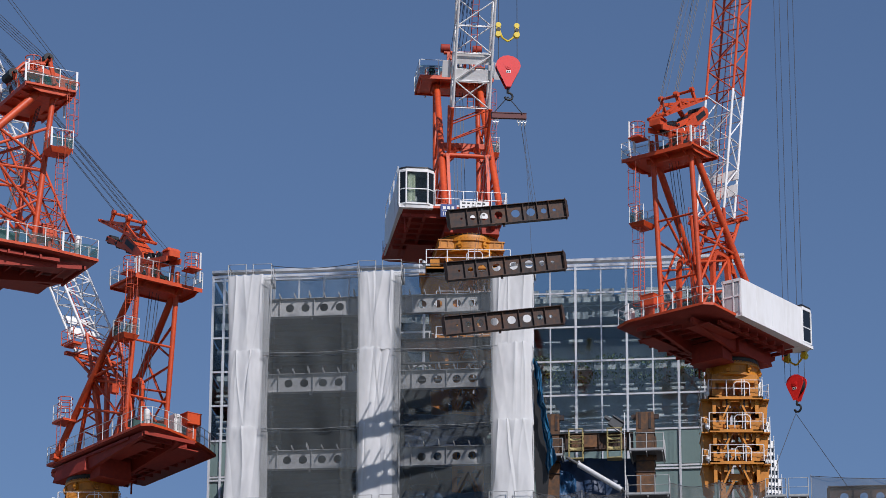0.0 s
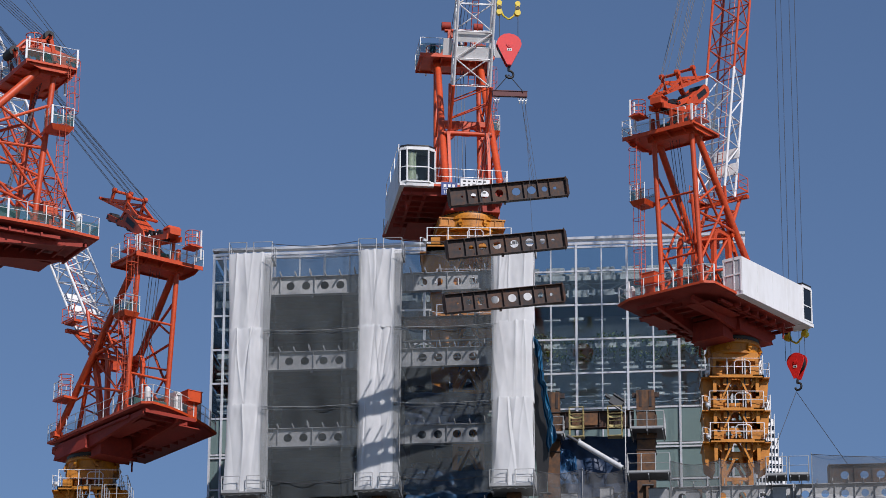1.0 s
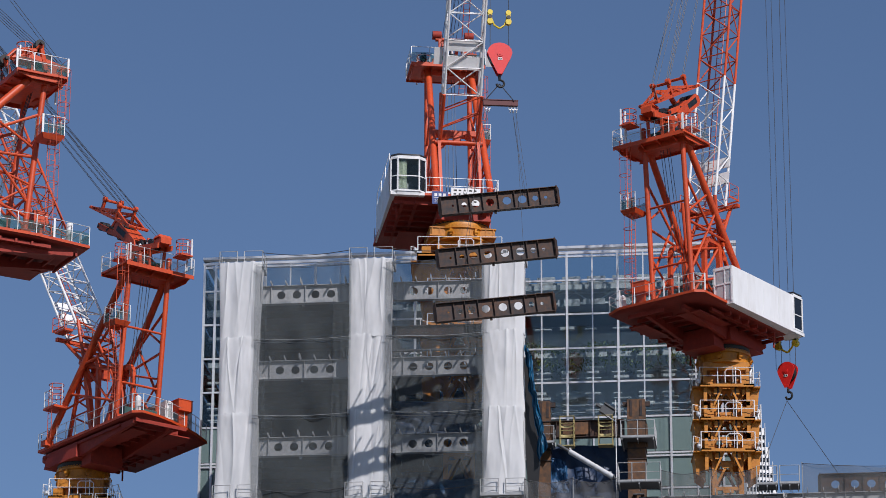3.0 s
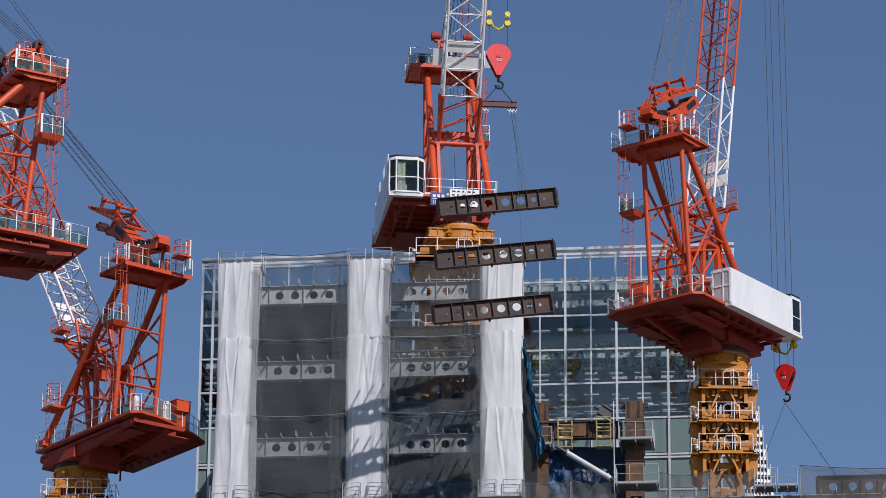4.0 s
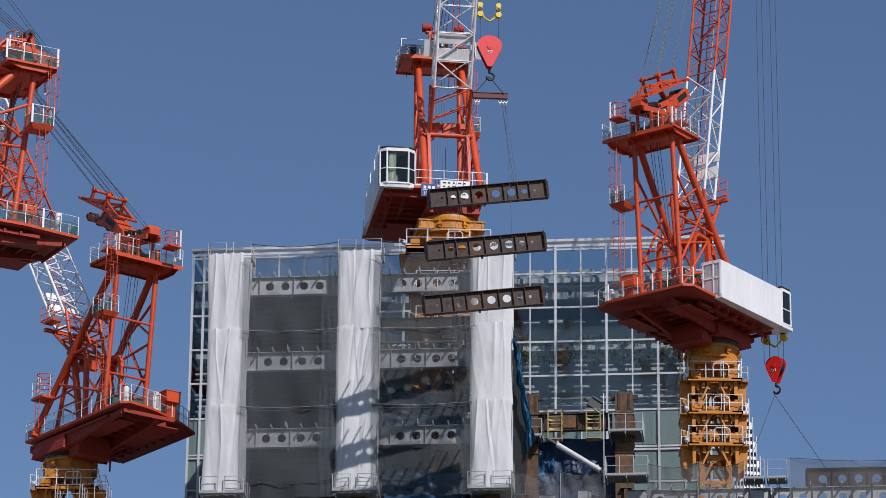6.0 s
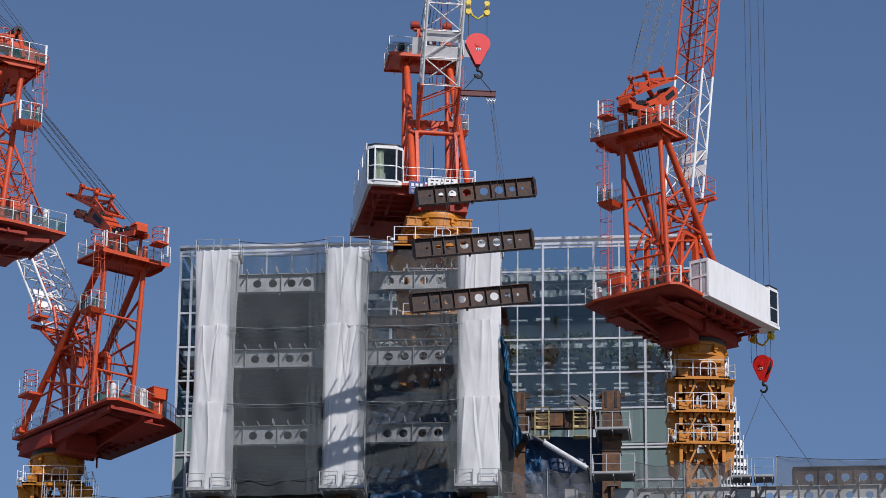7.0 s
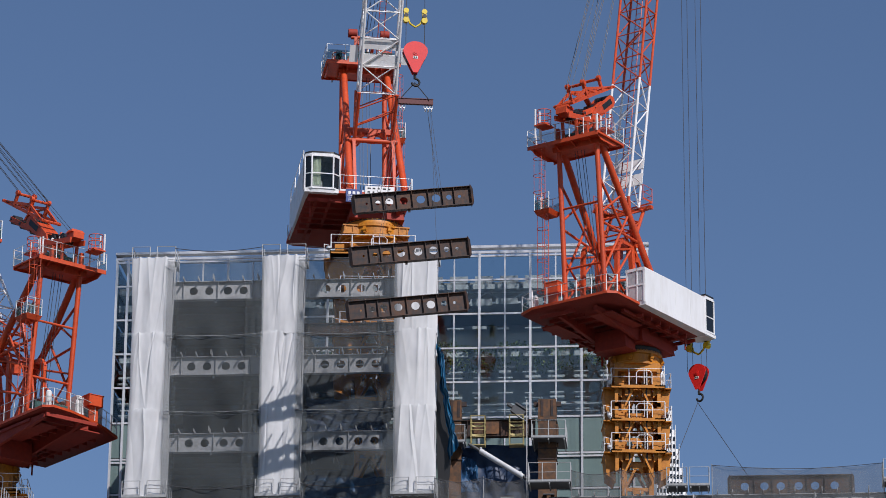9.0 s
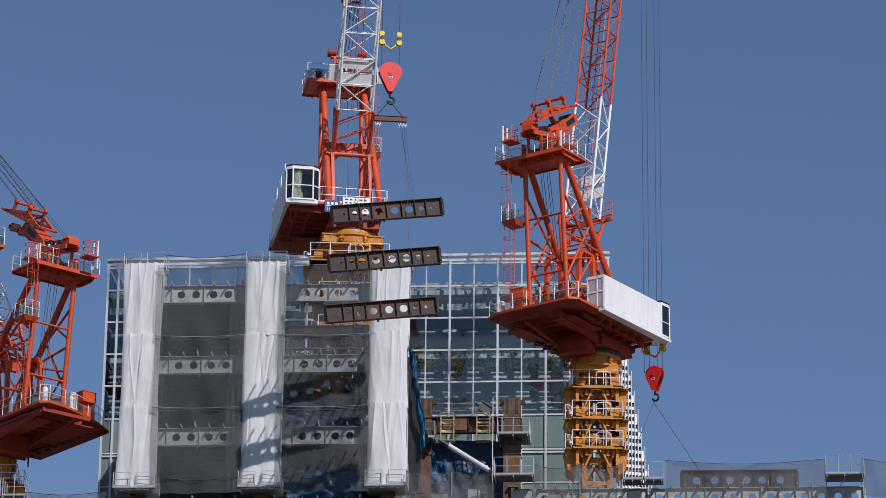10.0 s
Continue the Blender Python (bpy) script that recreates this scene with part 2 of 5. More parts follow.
def railing(parent, pts, closed=False, h=1.1, mat=RAIL, gap=1.1, mid=2, screen=None, name="railing", post=0.032):
    """Guard rail along pts (at the level of the feet): rails, toe board, posts, and a tied mesh screen."""
    pts = [Vector(p) for p in pts]
    if closed:
        pts = pts + [pts[0]]
    if parent.parent is None:
        rail = new(name)
        rail.parent = parent
    else:
        rail = parent
    for k in range(mid):
        z = Vector((0, 0, h * (1 - k / mid)))
        part("rail", Shape().path([p + z for p in pts], 0.021, 6), mat, rail)
    feet = []
    for p, q in zip(pts, pts[1:]):
        n = max(1, round((q - p).length / gap))
        feet += [p.lerp(q, i / n) for i in range(n)]
        if not screen and name != "gallery_rail":
            part("toe_board", Shape().bar(p + Vector((0, 0, 0.07)), q + Vector((0, 0, 0.07)), 0.015, 0.12), mat, rail)
    if not closed:
        feet.append(pts[-1])
    me = Shape().tube((0, 0, 0), (0, 0, h), post, 5).mesh("post", mat)
    wide = Shape().box((-0.06, -0.02, 0), (0.06, 0.02, h + 0.03)).mesh("post", WHITE)
    for k, p in enumerate(feet):
        ob = new("post", wide if k % 3 == 1 and screen else me)
        ob.parent = rail
        ob.location = p
    if screen:
        for p, q in zip(pts, pts[1:]):
            lo, hi = Vector((0, 0, 0.05)), Vector((0, 0, h * 0.62))
            part("mesh_screen", Shape().grid(lambda u, v: p.lerp(q, u) + lo.lerp(hi, v) + Vector((0, 0, 0.05 * v * math.sin(9 * u))), 12, 1), screen, rail, "teal mesh screen tied inside the rail")
    return rail


def ladder(parent, p, q, side, mat=RED, cage=True, out=(0, -1, 0)):
    """Ladder from p up to q with a hoop cage."""
    p, q, side, out = Vector(p), Vector(q), Vector(side).normalized() * 0.22, Vector(out).normalized()
    s = Shape().tube(p - side, q - side, 0.025, 5).tube(p + side, q + side, 0.025, 5)
    n = int((q - p).length / 0.32)
    for i in range(1, n):
        c = p.lerp(q, i / n)
        s.tube(c - side, c + side, 0.014, 4)
    lad = part("ladder", s, mat, parent)
    if cage:
        n = max(2, int((q - p).length / 0.95))
        hoops = Shape()
        for i in range(1, n + 1):
            c = p.lerp(q, i / n)
            arc = [c - side * 1.2 + out * 0.0] + [c + side * 1.5 * math.cos(a) * -1 + out * (0.35 + 0.35 * math.sin(a)) for a in (0, 0.6, 1.2, 1.9, 2.5, 3.14)] + [c + side * 1.2]
            hoops.path(arc, 0.02, 4)
        top, low = q, p.lerp(q, 1 / n)
        for a in (-0.33, 0.0, 0.33):
            o = out * (0.7 - abs(a) * 0.6) + side * (a * 4)
            hoops.tube(low + o, top + o, 0.014, 4)
        part("safety_cage", hoops, mat, lad)
    return lad


def lattice(parent, name, p, q, half, panel, mats, up, chord=0.085, lace=0.045, lad=True):
    """A four-chord lattice boom from p to q. mats: (share of the length, material) in order."""
    p, q = Vector(p), Vector(q)
    d = (q - p).normalized()
    s = d.cross(Vector(up)).normalized()
    t = s.cross(d)
    ln = (q - p).length
    boom = new(name)
    boom.parent = parent
    start = 0.0
    corners = [(-1, -1), (1, -1), (1, 1), (-1, 1)]

    def at(z, a, b, hw, hh):
        return p + d * z + s * a * hw + t * b * hh

    for end, mat in mats:
        a0, a1 = start * ln, end * ln
        start = end
        for a, b in corners:
            part("chord", Shape().tube(at(a0, a, b, half[0], half[1]), at(a1, a, b, half[0], half[1]), chord, 8), mat, boom)
        n = max(1, round((a1 - a0) / panel))
        st = (a1 - a0) / n
        for i in range(n):
            z0, z1 = a0 + i * st, a0 + (i + 1) * st
            for k in range(4):
                c0, c1 = corners[k], corners[(k + 1) % 4]
                if i % 2:
                    c0, c1 = c1, c0
                part("lacing", Shape().tube(at(z0, *c0, *half), at(z1, *c1, *half), lace, 6), mat, boom)
                part("lacing", Shape().tube(at(z0, *corners[k], *half), at(z0, *corners[(k + 1) % 4], *half), lace * 0.85, 6), mat, boom)
    if lad:
        w = Shape()
        for a in (-0.2, 0.2):
            w.tube(p + s * a - t * half[1] * 0.2, q + s * a - t * half[1] * 0.2, 0.03, 5)
        for i in range(int(ln / 0.4)):
            c = p + d * (i * 0.4) - t * half[1] * 0.2
            w.tube(c - s * 0.2, c + s * 0.2, 0.015, 4)
        part("boom_ladder", w, mats[1][1], boom)
    return boom, s, t


def sheave(parent, c, r, axis, mat=BLACK, th=0.07):
    c, a = Vector(c), Vector(axis).normalized()
    return part("sheave", Shape().tube(c - a * th, c + a * th, r, 18).tube(c - a * th * 1.6, c + a * th * 1.6, r * 0.35, 10), mat, parent, "dark steel rope sheave")


def crane(x, y, zd, yaw, label, rear, front, left, right, luff, boom_len, ring=(0.0, 0.0), chamfer=(2.0, 1.2), low=POD, galleries=(), house=True, H=10.2, fold=1.0, boom_mats=None, panel=1.75, bridle=(-2.0, 15.0), sign=False, seat=0.0, foot_x=3.0, pivot=(-0.5, 4.9), arm_up=True, cabinet=(-7.2, 0.2), boom_half=(1.2, 0.68), portal_f=0.47, leg_top=0.5, plan=None, screen=None, stand_x=1.7, tx=-6.2, rear_foot=-5.7):
    """A luffing tower crane: turntable deck, A-frame, head platform, boom, machine house with cab, mast."""
    c = thing("tower_crane", pose(x, y, zd, 0, 0, yaw), label, "tower crane", "tower cranes over the site")
    cx, cy = chamfer
    edge = [(front, right + 0.2), (front, left), (rear + cx, left), (rear, left - cy)] + ([(rear, right + 0.3), (rear + 0.3, right)] if sign else [(rear + 0.1, right + 2.6), (rear + 0.7, right + 1.1), (rear + 1.6, right + 0.35), (rear + 3.0, right)]) if fold > 0 else [(front, right + 0.2), (front, left), (rear + 0.6, left), (rear, left - 1.2), (rear - 0.15, right + 0.5), (rear + 0.35, right)]
    edge = plan or edge
    part("deck", Shape().prism(edge, -0.16, 0.0), RED, c)
    part("deck_fascia", Shape().prism([(a * 0.995, b * 0.985) for a, b in edge], -0.26, -0.162, 0.03), SHADED_RED, c)
    rx, ry = ring
    # under-deck, in the shade-darkened red: two main girders, cross ribs, panels, the pedestal
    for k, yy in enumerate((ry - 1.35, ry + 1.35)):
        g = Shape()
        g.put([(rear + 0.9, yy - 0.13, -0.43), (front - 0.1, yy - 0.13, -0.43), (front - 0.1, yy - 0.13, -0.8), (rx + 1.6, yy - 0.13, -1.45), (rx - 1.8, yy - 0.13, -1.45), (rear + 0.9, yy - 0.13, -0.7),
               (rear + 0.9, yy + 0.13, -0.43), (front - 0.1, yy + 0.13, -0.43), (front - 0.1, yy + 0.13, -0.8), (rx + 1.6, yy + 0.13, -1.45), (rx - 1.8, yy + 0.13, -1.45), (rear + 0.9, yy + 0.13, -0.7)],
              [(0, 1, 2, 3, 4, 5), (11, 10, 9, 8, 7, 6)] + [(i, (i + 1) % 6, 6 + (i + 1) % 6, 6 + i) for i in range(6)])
        part("main_girder", g, SHADED_RED, c, "red welded main girder with underside shade in its colour")
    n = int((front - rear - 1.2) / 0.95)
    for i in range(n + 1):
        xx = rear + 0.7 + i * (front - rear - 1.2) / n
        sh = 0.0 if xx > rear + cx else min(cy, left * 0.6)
        part("cross_rib", Shape().box((xx - 0.06, right + (0.35 if xx > rear + 3 else 2.2) + sh, -0.66), (xx + 0.06, left - 0.25 - sh, -0.43)), SHADED_RED, c)
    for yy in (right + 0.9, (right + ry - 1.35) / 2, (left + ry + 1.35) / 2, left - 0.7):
        part("stringer", Shape().box((rear + 2.4, yy - 0.05, -0.6), (front - 0.3, yy + 0.05, -0.43)).box((rear + 2.4, yy - 0.1, -0.63), (front - 0.3, yy + 0.1, -0.6)), SHADED_RED, c)
    part("under_panel", Shape().box((rear + 1.5, right + 1.2, -0.80), (rx - 2.6, right + 2.9, -0.73)), SHADED_RED, c)
    part("under_panel", Shape().box((rear + 1.9, left - 1.9, -0.80), (rx - 3.0, left - 0.7, -0.73)), SHADED_RED, c)
    part("slew_motor_box", Shape().box((rx - 2.9, ry - 1.1, -2.0), (rx - 1.75, ry + 1.2, -0.75)).box((rx - 3.0, ry - 1.2, -2.06), (rx - 1.7, ry + 1.3, -1.98)), SHADED_RED, c)
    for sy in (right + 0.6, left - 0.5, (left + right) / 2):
        part("drain_pipe", Shape().tube((front - 1.3, sy, -1.35), (front - 1.3, sy, -0.4), 0.06, 8), SHADED_RED, c)
    part("pedestal", Shape().prism([(rx + 1.75, ry + 1.6), (rx - 1.75, ry + 1.6), (rx - 1.75, ry - 1.6), (rx + 1.75, ry - 1.6)], -1.5, -0.44, -0.12), SHADED_RED, c)
    rk = 1.0 if seat else 0.84
    part("slew_ring", Shape().lathe([(1.95 * rk, -1.78), (2.0 * rk, -1.70), (2.0 * rk, -1.52), (1.9 * rk, -1.48)], (rx, ry, 0), 40), BLACK, c, "black slewing ring")
    tooth = Shape().box((1.98 * rk, -0.06, -0.05), (2.06 * rk, 0.06, 0.08)).mesh("ring_tooth", YELLOW)
    for i in range(56):
        ob = new("ring_tooth", tooth)
        ob.parent = c
        ob.matrix_basis = Matrix.Translation((rx, ry, -1.86)) @ Matrix.Rotation(2 * math.pi * i / 56, 4, "Z")
    # yellow turntable seat
    part("turntable_seat", Shape().lathe([(r2 * rk, z2) for r2, z2 in ((1.75, -2.75), (2.05, -2.7), (2.05, -2.55), (1.95, -2.5), (1.95, -2.05), (2.08, -2.0), (2.08, -1.88), (1.9, -1.80))], (rx, ry, 0), 36), YELLOW, c, "yellow ochre round turntable seat")
    if seat:
        part("turntable_dome", Shape().lathe([(2.02, -1.9), (2.02, -1.7), (1.98, -1.5), (1.86, -1.38), (1.7, -1.35)], (rx, ry, 0), 40), YELLOW, c, "yellow ochre domed ring")
        for k in range(40):
            an = 2 * math.pi * k / 40
            part("ring_bolt", Shape().tube((rx + 1.93 * math.cos(an), ry + 1.93 * math.sin(an), -1.56), (rx + 2.03 * math.cos(an), ry + 2.03 * math.sin(an), -1.5), 0.045, 6), YELLOW, c)
        fr = Shape()
        for e, z0, z1 in ((0.0, -2.45, -1.95), (0.07, -1.97, -1.89), (0.07, -2.52, -2.43)):
            fr.box((rx - 1.62 - e, ry - seat - e, z0), (rx + 1.62 + e, ry + seat + e, z1))
        fr.lathe([(1.9, -2.54), (2.06, -2.53), (2.06, -2.44), (1.98, -2.42), (1.98, -1.98), (2.06, -1.96), (2.06, -1.9), (1.9, -1.88)], (rx, ry, 0), 40)
        part("seat_frame", fr, YELLOW, c, "yellow ochre turntable frame")
        for k in (-1, 1):
            for yy in (-0.62, 0.62):
                part("stiffener", Shape().box((rx + 1.62, ry + k * 1.75 + yy * 0.4 - 0.03, -2.43), (rx + 1.68, ry + k * 1.75 + yy * 0.4 + 0.03, -1.97)), YELLOW, c)
    for i in range(8):
        a = math.pi * (i + 0.5) / 4
        m = Matrix.Translation((rx, ry, 0)) @ Matrix.Rotation(a, 4, "Z")
        lug = Shape()
        lug.box((1.9 * rk, -0.08, -2.5), (2.15 * rk, 0.08, -2.05), m).tube(m @ Vector((2.08 * rk, -0.13, -2.28)), m @ Vector((2.08 * rk, 0.13, -2.28)), 0.13, 10)
        part("lifting_lug", lug, YELLOW, c)
    # mast
    mast_lo, mast_hi, hw = low - zd, -2.7, 0.85
    mast = new("mast")
    mast.parent = c
    gr = Matrix.Rotation(-radians(yaw), 4, "Z")
    mast.matrix_basis = Matrix.Translation((rx, ry, 0)) @ gr @ Matrix.Translation((-rx, -ry, 0))
    for sx in (-1, 1):
        for sy in (-1, 1):
            part("mast_chord", Shape().box((rx + sx * hw - 0.16, ry + sy * hw - 0.16, mast_lo), (rx + sx * hw + 0.16, ry + sy * hw + 0.16, mast_hi)), YELLOW, mast)
    nb = max(2, round((mast_hi - mast_lo) / panel))
    st = (mast_hi - mast_lo) / nb
    pieces = (("diagonal", Shape().bar((hw, -hw, 0), (hw, 0, st), 0.16, 0.16)), ("diagonal", Shape().bar((hw, hw, 0), (hw, 0, st), 0.16, 0.16)),
              ("cross_member", Shape().bar((hw + 0.01, -hw, 0), (hw + 0.01, hw, 0), 0.15, 0.24)), ("gusset_plate", Shape().box((hw + 0.09, -0.34, st - 0.3), (hw + 0.12, 0.34, st + 0.05))))
    pieces = [(nm, sh.mesh(nm, YELLOW)) for nm, sh in pieces]
    for i in range(nb):
        for k in range(4):
            for nm, me in pieces:
                ob = new(nm, me)
                ob.parent = mast
                ob.matrix_basis = Matrix.Translation((rx, ry, mast_lo + i * st)) @ Matrix.Rotation(k * math.pi / 2, 4, "Z")
    if mast_hi - mast_lo > 2.5:
        part("mast_collar", Shape().prism([(rx + a * 1.45, ry + b * 1.45) for a, b in ((1, 1), (-1, 1), (-1, -1), (1, -1))], mast_hi - 0.5, mast_hi + 0.05), YELLOW, mast)
    for gz, ghw in galleries:
        gal = new("climbing_gallery")
        gal.parent = c
        gal.matrix_basis = Matrix.Translation((rx, ry, gz)) @ gr
        fl = Shape()
        for k in range(4):
            m = Matrix.Rotation(k * math.pi / 2, 4, "Z")
            fl.box((hw + 0.22, -ghw, -0.1), (ghw, ghw, -0.01), m).box((ghw - 0.06, -ghw, -0.2), (ghw, ghw, -0.1), m)
            for e in (-1.3, -0.45, 0.45, 1.3):
                fl.put([m @ Vector(v) for v in ((ghw - 0.1, e - 0.05, -0.1), (hw + 0.15, e - 0.05, -0.1), (hw + 0.15, e - 0.05, -0.75), (ghw - 0.1, e + 0.05, -0.1), (hw + 0.15, e + 0.05, -0.1), (hw + 0.15, e + 0.05, -0.75))], [(0, 1, 2), (5, 4, 3), (0, 2, 5, 3), (0, 3, 4, 1), (1, 4, 5, 2)])
        part("gallery_floor", fl, YELLOW, gal)
        # climbing frame round the mast, one storey of it under each gallery
        fq = 1.36
        for sx in (-1, 1):
            for sy in (-1, 1):
                part("frame_post", Shape().box((sx * fq - 0.11, sy * fq - 0.11, -1.35), (sx * fq + 0.11, sy * fq + 0.11, 1.1)), YELLOW, gal)
            for yy in (-fq, fq):
                part("frame_brace", Shape().bar((sx * 1.0, yy, -1.75), (sx * 0.3, yy, -0.2), 0.2, 0.12), YELLOW, gal)
                part("brace_plate", Shape().box((sx * 0.62 - 0.2, yy - 0.08, -0.62), (sx * 0.62 + 0.2, yy + 0.08, -0.2)), YELLOW, gal)
            # small side gallery with its own hoop rail
            part("side_floor", Shape().box((min(sx * ghw, sx * (ghw + 0.42)), -1.25, -0.1), (max(sx * ghw, sx * (ghw + 0.42)), 1.25, -0.03)), YELLOW, gal)
            part("side_bracket", Shape().put([(sx * a, b, z) for b in (-0.9, 1.1) for a, z in ((1.45, -0.11), (ghw + 0.36, -0.11), (ghw + 0.24, -1.45), (1.45, -1.85))],
                 [(0, 1, 2, 3), (7, 6, 5, 4), (0, 4, 5, 1), (1, 5, 6, 2), (2, 6, 7, 3), (3, 7, 4, 0)]), YELLOW, gal)
            ex = sx * (ghw + 0.4)
            part("side_rail", Shape().path([(sx * ghw, -1.22, 0.0), (sx * ghw, -1.22, 0.85), (ex, -1.22, 0.95), (ex, 1.2, 0.95)], 0.024, 5).path([(ex, -1.22, 0.0), (ex, -1.22, 0.95)], 0.024, 5).path([(sx * ghw, -1.22, 0.5), (ex, -1.22, 0.5), (ex, 1.2, 0.5)], 0.02, 5), WHITE, gal)
            part("hydraulic_jack", Shape().tube((sx * 0.55, -fq, -0.9), (sx * 0.55, -fq, 0.25), 0.1, 10).tube((sx * 0.55, -fq, 0.2), (sx * 0.55, -fq, 0.9), 0.055, 8), BLACK, gal, "dark hydraulic climbing jack")
        e = ghw - 0.05
        railing(gal, [(-e, -e, 0), (e, -e, 0), (e, e, 0), (-e, e, 0)], True, 1.1, WHITE, 1.3, 2, None, "gallery_rail", 0.035)
        gate = Shape().path([(-0.1, -e - 0.05, 0.05), (-0.1, -e - 0.05, 0.8), (0.05, -e - 0.05, 0.95), (0.75, -e - 0.05, 0.95), (0.9, -e - 0.05, 0.8), (0.9, -e - 0.05, 0.05)], 0.03, 5).tube((-0.1, -e - 0.05, 0.5), (0.9, -e - 0.05, 0.5), 0.02, 5).tube((0.4, -e - 0.05, 0.05), (0.4, -e - 0.05, 1.15), 0.025, 5)
        part("gate_hoop", gate, WHITE, gal)
        part("jack_box", Shape().box((-e + 0.25, -e + 0.3, 0.0), (-e + 0.85, -e + 0.75, 0.55)), YELLOW, gal)
        part("pump_box", Shape().box((0.9, -e + 0.2, 0.0), (1.25, -e + 0.6, 0.7)), YELLOW, gal)
        part("flood_lamp", Shape().lathe([(0.05, -0.1), (0.14, 0.0), (0.14, 0.16), (0.05, 0.2)], (-e - 0.15, -e, 0.1), 10).tube((-e, -e, 0.1), (-e - 0.15, -e, 0.15), 0.03), RAIL, gal)
    # deck railing: outer edge but for the front
    railing(c, [(a * 0.995, b * 0.985, 0.0) for a, b in edge[1:]] + ([] if house else [(front, right + 0.3, 0)]), False, 1.1, RAIL, 1.15, 2, screen or TEAL)
    railing(c, [(front - 0.05, left - 0.1, 0), (front - 0.05, right + 2.4, 0)], False, 1.1, RAIL, 1.0, 2)
    # deck machinery
    drum = Shape().tube((-4.3, -1.3, 0.75), (-4.3, 0.6, 0.75), 0.48, 18)
    part("hoist_winch", drum.box((-4.9, -1.5, 0.0), (-3.7, -1.35, 1.0)).box((-4.9, 0.65, 0.0), (-3.7, 0.8, 1.0)), TEAL_PAINT, c, "dark green hoist winch")
    part("winch_motor", Shape().box((-5.9, -1.0, 0.0), (-5.2, 0.1, 0.75)).tube((-5.6, 0.1, 0.45), (-5.6, 0.7, 0.45), 0.25, 12), TEAL_PAINT, c)
    part("control_cabinet", Shape().box((cabinet[0], cabinet[1], 0.95), (cabinet[0] + 0.85, cabinet[1] + 1.05, 1.65)).box((cabinet[0] + 0.25, cabinet[1] + 0.2, 0.0), (cabinet[0] + 0.4, cabinet[1] + 0.85, 0.96)).box((cabinet[0] - 0.03, cabinet[1] - 0.03, 1.65), (cabinet[0] + 0.88, cabinet[1] + 1.08, 1.69)), RED, c, "red orange control cabinet")
    part("white_tank", Shape().lathe([(0.0, 0.0), (0.2, 0.0), (0.2, 1.1), (0.1, 1.2)], (rear + 1.2, left - 0.7, 0), 12), WHITE, c)
    # A-frame
    legs = {}
    for sy in (-1, 1):
        legs["f", sy] = (Vector((foot_x, sy * 1.8, 0.0)), Vector((tx + leg_top, sy * 1.45, H)))
        legs["r", sy] = (Vector((rear_foot, sy * 1.5, 0.0)), Vector((tx - 0.35, sy * 1.45, H)))
        part("front_leg", Shape().tube(*legs["f", sy], 0.225, 14).box((foot_x - 0.4, sy * 1.8 - 0.3, 0), (foot_x + 0.15, sy * 1.8 + 0.3, 0.35)), RED, c)
        part("rear_leg", Shape().tube(*legs["r", sy], 0.17, 12).box((rear_foot - 0.3, sy * 1.5 - 0.22, 0), (rear_foot + 0.3, sy * 1.5 + 0.22, 0.3)), RED, c)

        def on(k, f, s2=sy):
            a, b = legs[k, s2]
            return a.lerp(b, f)

        for f0, f1 in ((0.12, 0.3), (0.5, 0.47)):
            part("side_brace", Shape().tube(on("r", f0), on("f", f1), 0.085, 8), RED, c)
        part("side_brace", Shape().tube(on("r", 0.55), on("f", 0.72), 0.075, 8), RED, c)
        mid = Vector((pivot[0] - 0.3, sy * 1.35, pivot[1] - 0.3))
        for f, r2 in ((0.05, 0.08), (0.32, 0.07), (0.78, 0.09)):
            part("side_brace", Shape().tube(on("r", f), mid, r2, 8), RED, c)
        part("side_brace", Shape().tube(on("r", 0.32), Vector((-1.8, sy * 1.35, 0.1)), 0.07, 8), RED, c)
        part("side_brace", Shape().tube(on("f", 0.2), Vector((-1.2, sy * 1.35, 2.4)), 0.07, 8), RED, c)
        part("side_brace", Shape().tube(on("r", 0.2), on("f", 0.62), 0.085, 8), RED, c)
    for f in (0.25, 0.62):
        part("cross_brace", Shape().tube(legs["r", -1][0].lerp(legs["r", -1][1], f), legs["r", 1][0].lerp(legs["r", 1][1], f), 0.08, 8), RED, c)
    # portal between the front legs, with curved corner gussets
    a, b = legs["f", -1][0].lerp(legs["f", -1][1], portal_f), legs["f", 1][0].lerp(legs["f", 1][1], portal_f)
    portal = Shape().bar(a, b, 0.42, 0.36)
    for sgn, p0 in ((1, a), (-1, b)):
        for i in range(5):
            t0, t1 = i / 5 * math.pi / 2, (i + 1) / 5 * math.pi / 2
            q0 = p0 + Vector((0.02 + 0.5 * (1 - math.cos(t0)) * 0.3, sgn * (0.15 + 0.75 * math.sin(t0)), -1.1 + 1.0 * (1 - math.cos(t0))))
            q1 = p0 + Vector((0.02 + 0.5 * (1 - math.cos(t1)) * 0.3, sgn * (0.15 + 0.75 * math.sin(t1)), -1.1 + 1.0 * (1 - math.cos(t1))))
            portal.bar(q0, q1, 0.36, 0.3)
    part("portal_beam", portal, RED, c)
    part("portal_block", Shape().box((a.x - 0.2, -0.25, a.z - 0.75), (a.x + 0.2, 0.25, a.z - 0.15)), RED, c)
    # small platform on the rear leg, and ladders
    lx, ly = tx - 0.4, 2.25
    pl = new("rest_platform")
    pl.parent = c
    pz = 0.61 * H
